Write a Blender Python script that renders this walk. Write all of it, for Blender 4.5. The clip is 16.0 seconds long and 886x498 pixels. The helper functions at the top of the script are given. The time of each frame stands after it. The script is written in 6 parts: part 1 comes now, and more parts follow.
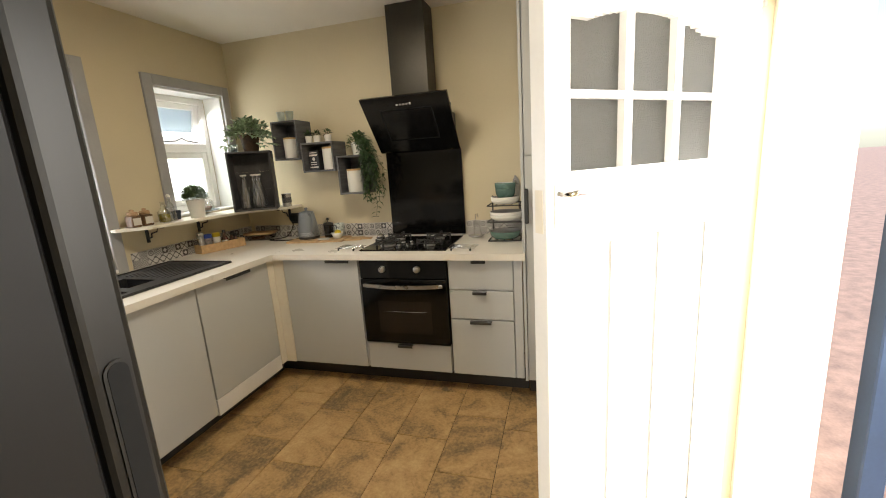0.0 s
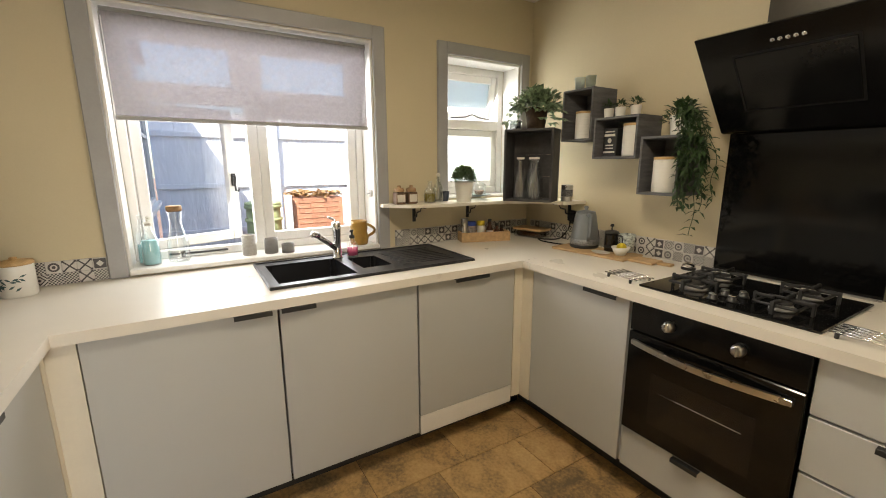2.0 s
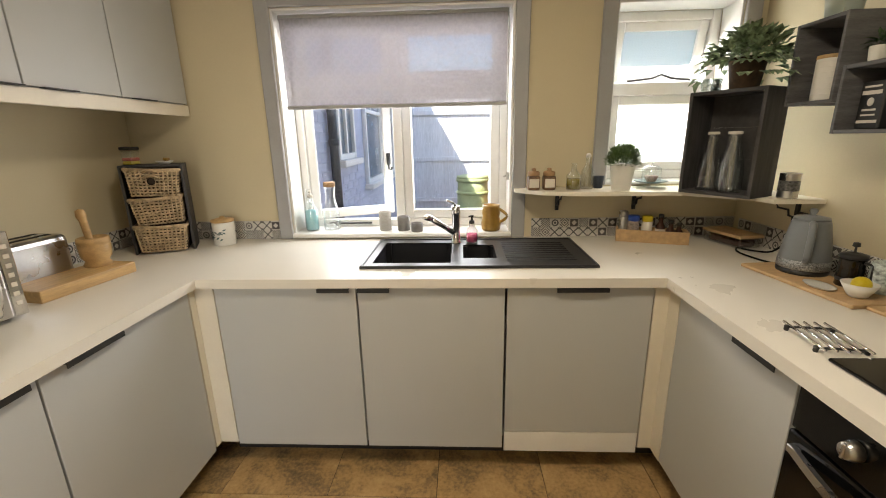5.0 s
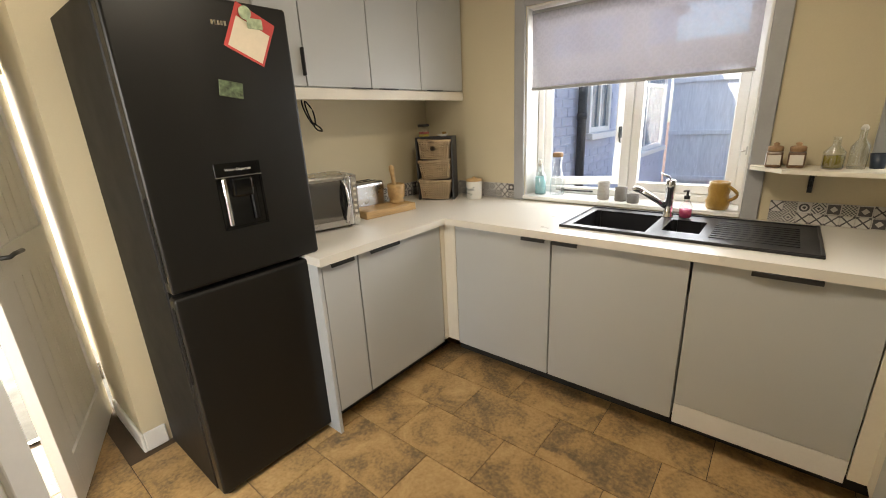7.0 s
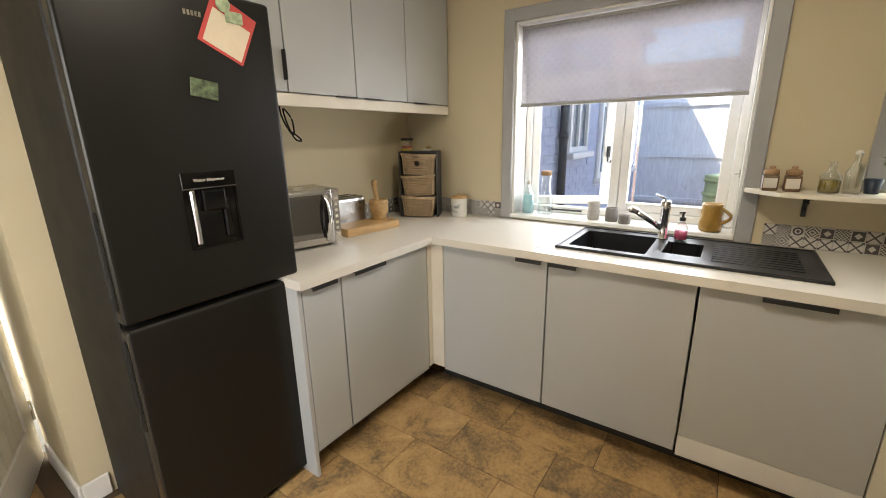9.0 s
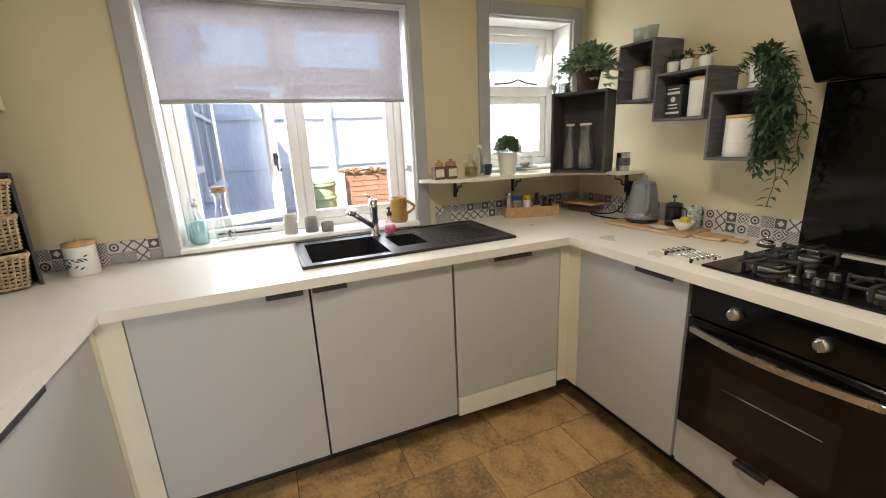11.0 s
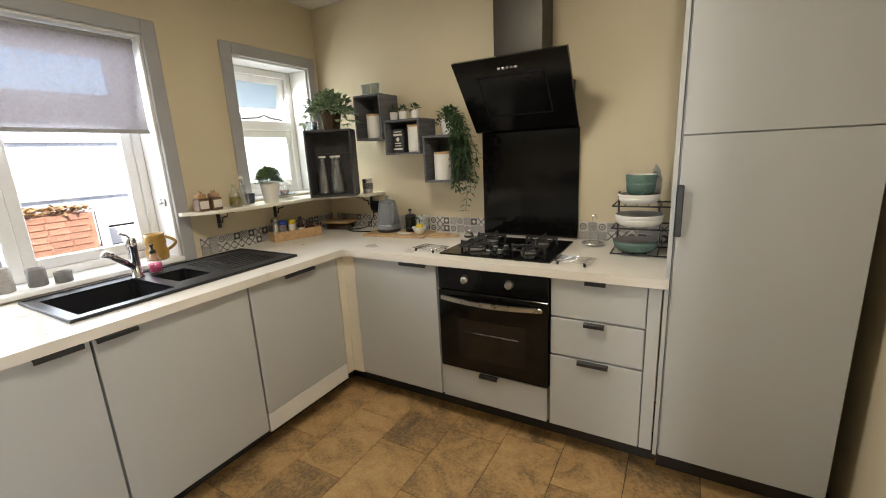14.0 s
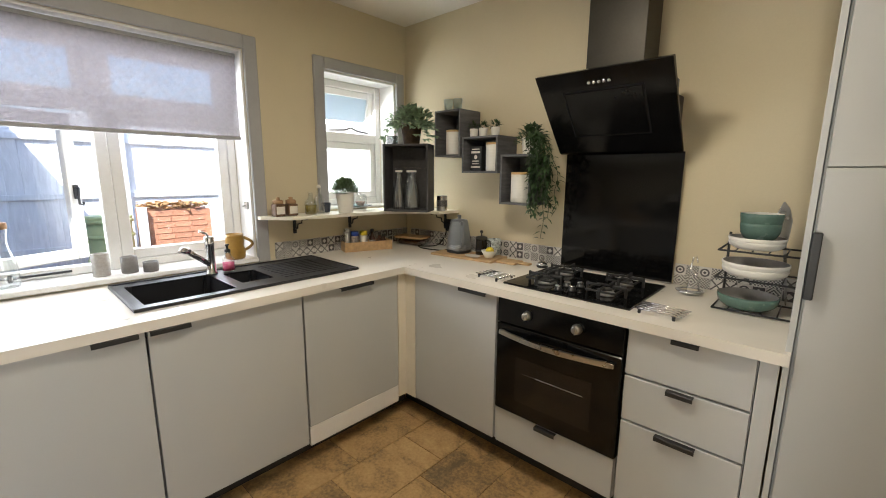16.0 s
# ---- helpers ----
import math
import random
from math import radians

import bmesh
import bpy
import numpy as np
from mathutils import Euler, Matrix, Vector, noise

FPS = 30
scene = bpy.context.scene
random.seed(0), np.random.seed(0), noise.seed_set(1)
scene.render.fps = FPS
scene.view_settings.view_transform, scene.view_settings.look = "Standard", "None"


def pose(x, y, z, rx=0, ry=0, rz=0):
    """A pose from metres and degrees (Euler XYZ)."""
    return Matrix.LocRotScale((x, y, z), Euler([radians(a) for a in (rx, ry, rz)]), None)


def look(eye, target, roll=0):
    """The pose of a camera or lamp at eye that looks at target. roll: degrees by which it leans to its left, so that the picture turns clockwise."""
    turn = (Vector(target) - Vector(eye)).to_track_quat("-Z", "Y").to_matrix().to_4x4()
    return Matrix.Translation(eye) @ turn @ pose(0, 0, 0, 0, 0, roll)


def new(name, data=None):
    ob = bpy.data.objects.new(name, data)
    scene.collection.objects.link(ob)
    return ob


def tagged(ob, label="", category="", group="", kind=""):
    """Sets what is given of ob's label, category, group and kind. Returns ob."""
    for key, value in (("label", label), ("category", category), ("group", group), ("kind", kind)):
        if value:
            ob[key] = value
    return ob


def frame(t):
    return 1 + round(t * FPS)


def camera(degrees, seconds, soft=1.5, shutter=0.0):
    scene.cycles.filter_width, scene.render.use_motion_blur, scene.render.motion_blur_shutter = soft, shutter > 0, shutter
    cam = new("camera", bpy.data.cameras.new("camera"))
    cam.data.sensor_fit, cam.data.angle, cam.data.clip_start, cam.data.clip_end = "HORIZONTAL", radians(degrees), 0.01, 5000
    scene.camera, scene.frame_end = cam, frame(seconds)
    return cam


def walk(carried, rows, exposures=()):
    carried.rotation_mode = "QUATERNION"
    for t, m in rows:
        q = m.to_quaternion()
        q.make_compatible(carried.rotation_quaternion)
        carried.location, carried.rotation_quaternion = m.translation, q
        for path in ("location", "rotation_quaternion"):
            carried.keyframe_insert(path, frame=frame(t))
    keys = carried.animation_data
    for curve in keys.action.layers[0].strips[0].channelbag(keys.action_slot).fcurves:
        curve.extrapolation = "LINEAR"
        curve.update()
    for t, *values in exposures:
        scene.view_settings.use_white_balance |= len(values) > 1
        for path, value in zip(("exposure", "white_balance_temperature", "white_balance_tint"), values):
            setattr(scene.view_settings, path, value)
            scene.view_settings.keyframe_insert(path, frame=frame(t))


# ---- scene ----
cam = camera(93.8, 16.0, soft=1.0)
PATH = [
    (0, (0.068, -0.085, 1.45), (-0.479, 1.794, 1.036), -3.8),
    (0.5, (0.009, 0.140, 1.45), (-0.924, 1.865, 1.056), -3.2),
    (1, (-0.074, 0.380, 1.416), (-1.293, 1.917, 1.029), -1.9),
    (1.5, (-0.173, 0.562, 1.415), (-1.604, 1.899, 1.011), -1.4),
    (2, (-0.208, 0.758, 1.406), (-1.883, 1.774, 1.006), -0.2),
    (2.5, (-0.29, 0.89, 1.4), (-2.068, 1.713, 0.995), -0.2),
    (3, (-0.428, 0.992, 1.411), (-2.205, 1.819, 1.014), -1.6),
    (3.2, (-0.459, 1.014, 1.418), (-2.225, 1.861, 1.012), -2.0),
    (5.3, (-0.217, 1.502, 1.443), (-2.105, 1.119, 0.905), -1.5),
    (5.5, (-0.182, 1.551, 1.432), (-2.016, 0.971, 0.884), -1.9),
    (6, (-0.099, 1.694, 1.445), (-1.762, 0.738, 0.88), -2.5),
    (6.5, (-0.045, 1.798, 1.457), (-1.571, 0.638, 0.887), -2.6),
    (7, (0.005, 1.826, 1.452), (-1.464, 0.606, 0.858), -2.8),
    (7.5, (0.028, 1.845, 1.447), (-1.417, 0.6, 0.843), -2.8),
    (8, (0.035, 1.834, 1.448), (-1.413, 0.588, 0.856), -2.2),
    (8.2, (0.021, 1.835, 1.451), (-1.428, 0.586, 0.867), -2.2),
    (10.3, (-0.255, 1.093, 1.406), (-2.2, 0.984, 0.953), -1.8),
    (10.5, (-0.298, 1.04, 1.421), (-2.231, 1.195, 0.935), -2.2),
    (11, (-0.244, 0.899, 1.392), (-2.029, 1.645, 0.883), -2.6),
    (11.5, (-0.181, 0.821, 1.379), (-1.715, 1.983, 0.835), -2.0),
    (12, (-0.114, 0.832, 1.393), (-1.463, 2.202, 0.841), -1.7),
    (12.5, (-0.105, 0.764, 1.4), (-1.294, 2.28, 0.863), -1.7),
    (13, (-0.128, 0.585, 1.421), (-1.2, 2.189, 0.894), -2.2),
    (13.5, (-0.104, 0.484, 1.429), (-1.117, 2.136, 0.934), -2.6),
    (14, (-0.113, 0.47, 1.43), (-1.089, 2.156, 0.979), -2.8),
    (14.5, (-0.117, 0.458, 1.445), (-1.1, 2.154, 1.048), -2.6),
    (15, (-0.114, 0.46, 1.458), (-1.158, 2.126, 1.092), -1.9),
    (15.5, (-0.114, 0.538, 1.439), (-1.236, 2.157, 1.097), -1.1),
    (16, (-0.104, 0.689, 1.426), (-1.437, 2.136, 1.069), 0.4),
]
EXPOSURES = [(0, 1.4, 6300, 10), (1.5, 1.35, 6500, 10), (3.2, 1.33, 6600, 10), (7, 1.38, 6350, 10), (11, 1.4, 6050, 10), (16, 1.38, 5950, 10)]
walk(cam, [(t, look(eye, target, roll)) for t, eye, target, roll in PATH], EXPOSURES)

# ---- world, sun and daylight ----
wd = bpy.data.worlds.new("world")
scene.world = wd
wd.use_nodes = True
wn = wd.node_tree
sky = wn.nodes.new("ShaderNodeTexSky")
sky.sky_type = "NISHITA"
sky.sun_disc = False
sky.sun_elevation = radians(47)
sky.sun_rotation = radians(127)
wn.links.new(sky.outputs[0], wn.nodes["Background"].inputs[0])
wn.nodes["Background"].inputs[1].default_value = 0.15
sun = new("sun", bpy.data.lights.new("sun", "SUN"))
sun.data.energy, sun.data.angle, sun.data.color = 4.5, radians(0.5), (1, 0.95, 0.86)
sun.matrix_world = look((2.9, -2.2, 3.9), (0, 0, 0))


def daylight(name, x, y0, y1, z0, z1, watts, toward, colour=(0.9, 0.95, 1.0), down=0.7):
    """Sky light in an opening of a wall that faces along x."""
    ob = new(name, bpy.data.lights.new(name, "AREA"))
    ob.data.shape, ob.data.size, ob.data.size_y, ob.data.energy, ob.data.color = "RECTANGLE", y1 - y0, z1 - z0, watts, colour
    ob.matrix_world = look((x, (y0 + y1) / 2, (z0 + z1) / 2), (x + toward, (y0 + y1) / 2, (z0 + z1) / 2 - down))
    return ob


daylight("window_daylight", -2.73, 0.55, 1.65, 1.0, 2.02, 10, 1, (1, 0.98, 0.95), 0.4)
daylight("window_daylight", -2.85, 2.2, 2.72, 1.22, 2.0, 7, 1, (1, 0.97, 0.92))
daylight("doorway_daylight", 0.80, 0.3, 1.1, 0.9, 1.95, 11, -1, (1, 0.93, 0.82))
hall = new("hall_daylight", bpy.data.lights.new("hall_daylight", "AREA"))
hall.data.shape, hall.data.size, hall.data.size_y, hall.data.energy, hall.data.color = "RECTANGLE", 0.7, 1.6, 46, (1, 0.93, 0.82)
hall.matrix_world = look((0.1, -2.55, 1.1), (0.0, 0, 1.0))
# Unseen lamp, inferred from the hood's shadow; place and power tuned for brightness.
lamp = new("inferred_ceiling_lamp", bpy.data.lights.new("inferred_ceiling_lamp", "AREA"))
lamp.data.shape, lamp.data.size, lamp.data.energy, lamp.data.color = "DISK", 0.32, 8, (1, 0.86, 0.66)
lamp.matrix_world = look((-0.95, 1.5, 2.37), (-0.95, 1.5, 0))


# ---- materials ----
def mat(name, col, rough=0.6, metal=0.0, var=0.12, scale=8.0, fine=90.0, bump=0.05, spec=0.5, tint=None, sheen=0.0, per_object=0.0, stretch=(1, 1, 1)):
    """A surface with broad and fine variation of colour, gloss and relief."""
    m = bpy.data.materials.new(name)
    m.use_nodes = True
    nt = m.node_tree
    b = nt.nodes["Principled BSDF"]
    tc = nt.nodes.new("ShaderNodeTexCoord")
    mp = nt.nodes.new("ShaderNodeMapping")
    mp.inputs["Scale"].default_value = stretch
    nt.links.new(tc.outputs["Object"], mp.inputs[0])
    n1, n2 = nt.nodes.new("ShaderNodeTexNoise"), nt.nodes.new("ShaderNodeTexNoise")
    n1.inputs["Scale"].default_value, n1.inputs["Detail"].default_value = scale, 5
    n2.inputs["Scale"].default_value, n2.inputs["Detail"].default_value = fine, 3
    for n in (n1, n2):
        nt.links.new(mp.outputs[0], n.inputs["Vector"])
    mix = nt.nodes.new("ShaderNodeMath")
    mix.operation = "MULTIPLY_ADD"
    nt.links.new(n2.outputs[0], mix.inputs[0])
    mix.inputs[1].default_value = 0.4
    nt.links.new(n1.outputs[0], mix.inputs[2])
    fac = mix.outputs[0]
    if per_object:
        oi = nt.nodes.new("ShaderNodeObjectInfo")
        ad = nt.nodes.new("ShaderNodeMath")
        ad.operation = "MULTIPLY_ADD"
        nt.links.new(oi.outputs["Random"], ad.inputs[0])
        ad.inputs[1].default_value = per_object
        nt.links.new(fac, ad.inputs[2])
        fac = ad.outputs[0]
    ramp = nt.nodes.new("ShaderNodeValToRGB")
    ramp.color_ramp.elements[0].position, ramp.color_ramp.elements[1].position = 0.4, 1.0
    dark = tint or tuple(c * (1 - var * 2) for c in col)
    ramp.color_ramp.elements[0].color = (*dark, 1)
    ramp.color_ramp.elements[1].color = (*[min(1, c * (1 + var)) for c in col], 1)
    nt.links.new(fac, ramp.inputs[0])
    nt.links.new(ramp.outputs[0], b.inputs["Base Color"])
    b.inputs["Metallic"].default_value = metal
    b.inputs["Specular IOR Level"].default_value = spec
    rr = nt.nodes.new("ShaderNodeMapRange")
    nt.links.new(n1.outputs[0], rr.inputs[0])
    rr.inputs[3].default_value, rr.inputs[4].default_value = max(0.02, rough - 0.08), min(1, rough + 0.08)
    nt.links.new(rr.outputs[0], b.inputs["Roughness"])
    if bump:
        bp = nt.nodes.new("ShaderNodeBump")
        bp.inputs["Strength"].default_value, bp.inputs["Distance"].default_value = bump, 0.003
        nt.links.new(mix.outputs[0], bp.inputs["Height"])
        nt.links.new(bp.outputs[0], b.inputs["Normal"])
    return m


def glass(name, col=(1, 1, 1), gloss=0.06, rough=0.02, bump=0.0, scale=40):
    """Thin clear glass: lets light through, with a little gloss."""
    m = bpy.data.materials.new(name)
    m.use_nodes = True
    nt = m.node_tree
    nt.nodes.remove(nt.nodes["Principled BSDF"])
    t, g, x, lw, pw, sc = (nt.nodes.new("ShaderNode" + k) for k in ("BsdfTransparent", "BsdfGlossy", "MixShader", "LayerWeight", "Math", "Math"))
    pw.operation, sc.operation = "POWER", "MULTIPLY_ADD"
    pw.inputs[1].default_value, sc.inputs[1].default_value, sc.inputs[2].default_value = 3.0, 0.6, gloss * 0.6
    t.inputs[0].default_value = (*col, 1)
    g.inputs["Roughness"].default_value = rough
    nt.links.new(lw.outputs["Facing"], pw.inputs[0])
    nt.links.new(pw.outputs[0], sc.inputs[0])
    nt.links.new(sc.outputs[0], x.inputs[0])
    nt.links.new(t.outputs[0], x.inputs[1])
    nt.links.new(g.outputs[0], x.inputs[2])
    nt.links.new(x.outputs[0], nt.nodes["Material Output"].inputs[0])
    if bump:
        n, bp = nt.nodes.new("ShaderNodeTexNoise"), nt.nodes.new("ShaderNodeBump")
        n.inputs["Scale"].default_value = scale
        bp.inputs["Strength"].default_value = bump
        nt.links.new(n.outputs[0], bp.inputs["Height"])
        nt.links.new(bp.outputs[0], g.inputs["Normal"])
        nt.links.new(bp.outputs[0], lw.inputs["Normal"])
    return m


def frosted(name, col, bump=0.6, scale=45):
    """Obscure glass: light comes through, shapes do not."""
    m = bpy.data.materials.new(name)
    m.use_nodes = True
    nt = m.node_tree
    nt.nodes.remove(nt.nodes["Principled BSDF"])
    t, g, x, n, bp, d, y = (nt.nodes.new("ShaderNode" + k) for k in ("BsdfTransparent", "BsdfGlossy", "MixShader", "TexNoise", "Bump", "BsdfTranslucent", "MixShader"))
    t.inputs[0].default_value = (*col, 1)
    d.inputs[0].default_value = (*col, 1)
    n.inputs["Scale"].default_value = scale
    n.inputs["Distortion"].default_value = 1.5
    bp.inputs["Strength"].default_value, bp.inputs["Distance"].default_value = bump, 0.01
    g.inputs["Roughness"].default_value = 0.08
    x.inputs[0].default_value, y.inputs[0].default_value = 0.75, 0.12
    nt.links.new(n.outputs[0], bp.inputs["Height"])
    nt.links.new(bp.outputs[0], g.inputs["Normal"])
    nt.links.new(bp.outputs[0], d.inputs["Normal"])
    for a, s in ((t, 1), (d, 2)):
        nt.links.new(a.outputs[0], x.inputs[s])
    nt.links.new(x.outputs[0], y.inputs[1])
    nt.links.new(g.outputs[0], y.inputs[2])
    nt.links.new(y.outputs[0], nt.nodes["Material Output"].inputs[0])
    return m


def stone_floor(name):
    """Brown slate-look tile: patches, veins and grain, each tile different."""
    m = mat(name, (0.33, 0.215, 0.12), 0.45, var=0.25, scale=4.2, fine=70, bump=0.35, tint=(0.14, 0.095, 0.05), per_object=0.1)
    nt = m.node_tree
    tc, oi, ad = nt.nodes["Texture Coordinate"], nt.nodes.new("ShaderNodeObjectInfo"), nt.nodes.new("ShaderNodeVectorMath")
    mp = nt.nodes["Mapping"]
    ad.operation = "MULTIPLY_ADD"
    ad.inputs[1].default_value = (37, 53, 11)
    nt.links.new(oi.outputs["Random"], ad.inputs[0])
    nt.links.new(tc.outputs["Object"], ad.inputs[2])
    nt.links.new(ad.outputs[0], mp.inputs[0])
    n = nt.nodes["Noise Texture"]
    n.inputs["Distortion"].default_value, n.inputs["Detail"].default_value, n.inputs["Roughness"].default_value = 1.0, 9, 0.62
    r = nt.nodes["Color Ramp"].color_ramp
    r.elements[0].position, r.elements[1].position = 0.53, 1.0
    e = r.elements.new(0.66)
    e.color = (0.28, 0.182, 0.083, 1)
    e = r.elements.new(0.77)
    e.color = (0.43, 0.272, 0.112, 1)
    r.elements[3].color = (0.57, 0.39, 0.185, 1)
    return m


def pattern_tile(name, kind):
    """Grey and white printed tile; the motif follows the tile's own square."""
    m = mat(name, (0.6, 0.58, 0.54), 0.3, var=0.06, bump=0.03)
    nt = m.node_tree
    tc, sep = nt.nodes["Texture Coordinate"], nt.nodes.new("ShaderNodeSeparateXYZ")
    nt.links.new(tc.outputs["Object"], sep.inputs[0])

    def op(what, a, b=0.0):
        n = nt.nodes.new("ShaderNodeMath")
        n.operation = what
        for k, v in enumerate((a, b)):
            if isinstance(v, (int, float)):
                n.inputs[k].default_value = v
            else:
                nt.links.new(v, n.inputs[k])
        return n.outputs[0]

    u, v = op("ABSOLUTE", op("MULTIPLY", sep.outputs[0], 40)), op("ABSOLUTE", op("MULTIPLY", sep.outputs[2], 40))
    d = op("SQRT", op("ADD", op("MULTIPLY", u, u), op("MULTIPLY", v, v)))
    man = op("ADD", u, v)
    if kind == "ring":
        f = op("LESS_THAN", op("ABSOLUTE", op("SUBTRACT", d, 0.62)), 0.14)
        f = op("MAXIMUM", f, op("LESS_THAN", d, 0.25))
    elif kind == "diamond":
        f = op("MULTIPLY", op("GREATER_THAN", man, 0.55), op("LESS_THAN", op("MAXIMUM", u, v), 0.85))
    elif kind == "cross":
        f = op("LESS_THAN", op("ABSOLUTE", op("SUBTRACT", u, v)), 0.16)
        f = op("MAXIMUM", f, op("GREATER_THAN", man, 1.55))
    elif kind == "check":
        f = op("GREATER_THAN", op("MULTIPLY", op("SINE", op("MULTIPLY", sep.outputs[0], 520)), op("SINE", op("MULTIPLY", sep.outputs[2], 520))), 0.0)
    else:
        f = op("GREATER_THAN", op("SINE", op("MULTIPLY", man, 11)), 0.25)
    dark = nt.nodes.new("ShaderNodeMix")
    dark.data_type = "RGBA"
    nt.links.new(f, dark.inputs[0])
    nt.links.new(nt.nodes["Color Ramp"].outputs[0], dark.inputs[6])
    dark.inputs[7].default_value = (0.075, 0.07, 0.07, 1)
    nt.links.new(dark.outputs[2], nt.nodes["Principled BSDF"].inputs["Base Color"])
    return m


def blind_cloth(name):
    """Thin woven roller-blind cloth with a printed lattice, through which light comes."""
    m = mat(name, (0.5, 0.48, 0.5), 0.9, var=0.08, scale=3, fine=400, bump=0.1)
    nt = m.node_tree
    b = nt.nodes["Principled BSDF"]
    tl, tr, x, y = (nt.nodes.new("ShaderNode" + k) for k in ("BsdfTranslucent", "BsdfTransparent", "MixShader", "MixShader"))
    vo = nt.nodes.new("ShaderNodeTexVoronoi")
    vo.inputs["Scale"].default_value = 21
    vo.inputs["Randomness"].default_value = 0.0
    nt.links.new(nt.nodes["Texture Coordinate"].outputs["Object"], vo.inputs["Vector"])
    rings, sn, rg = nt.nodes.new("ShaderNodeMath"), nt.nodes.new("ShaderNodeMath"), nt.nodes.new("ShaderNodeMapRange")
    rings.operation, sn.operation = "MULTIPLY", "SINE"
    rings.inputs[1].default_value = 21
    nt.links.new(vo.outputs[0], rings.inputs[0])
    nt.links.new(rings.outputs[0], sn.inputs[0])
    nt.links.new(sn.outputs[0], rg.inputs[0])
    rg.inputs[1].default_value, rg.inputs[2].default_value, rg.inputs[3].default_value, rg.inputs[4].default_value = -0.4, 0.6, 0.33, 0.42
    tl.inputs[0].default_value = (0.17, 0.16, 0.185, 1)
    x.inputs[0].default_value = 0.45
    nt.links.new(b.outputs[0], x.inputs[1])
    nt.links.new(tl.outputs[0], x.inputs[2])
    nt.links.new(rg.outputs[0], y.inputs[0])
    nt.links.new(x.outputs[0], y.inputs[1])
    nt.links.new(tr.outputs[0], y.inputs[2])
    nt.links.new(y.outputs[0], nt.nodes["Material Output"].inputs[0])
    return m


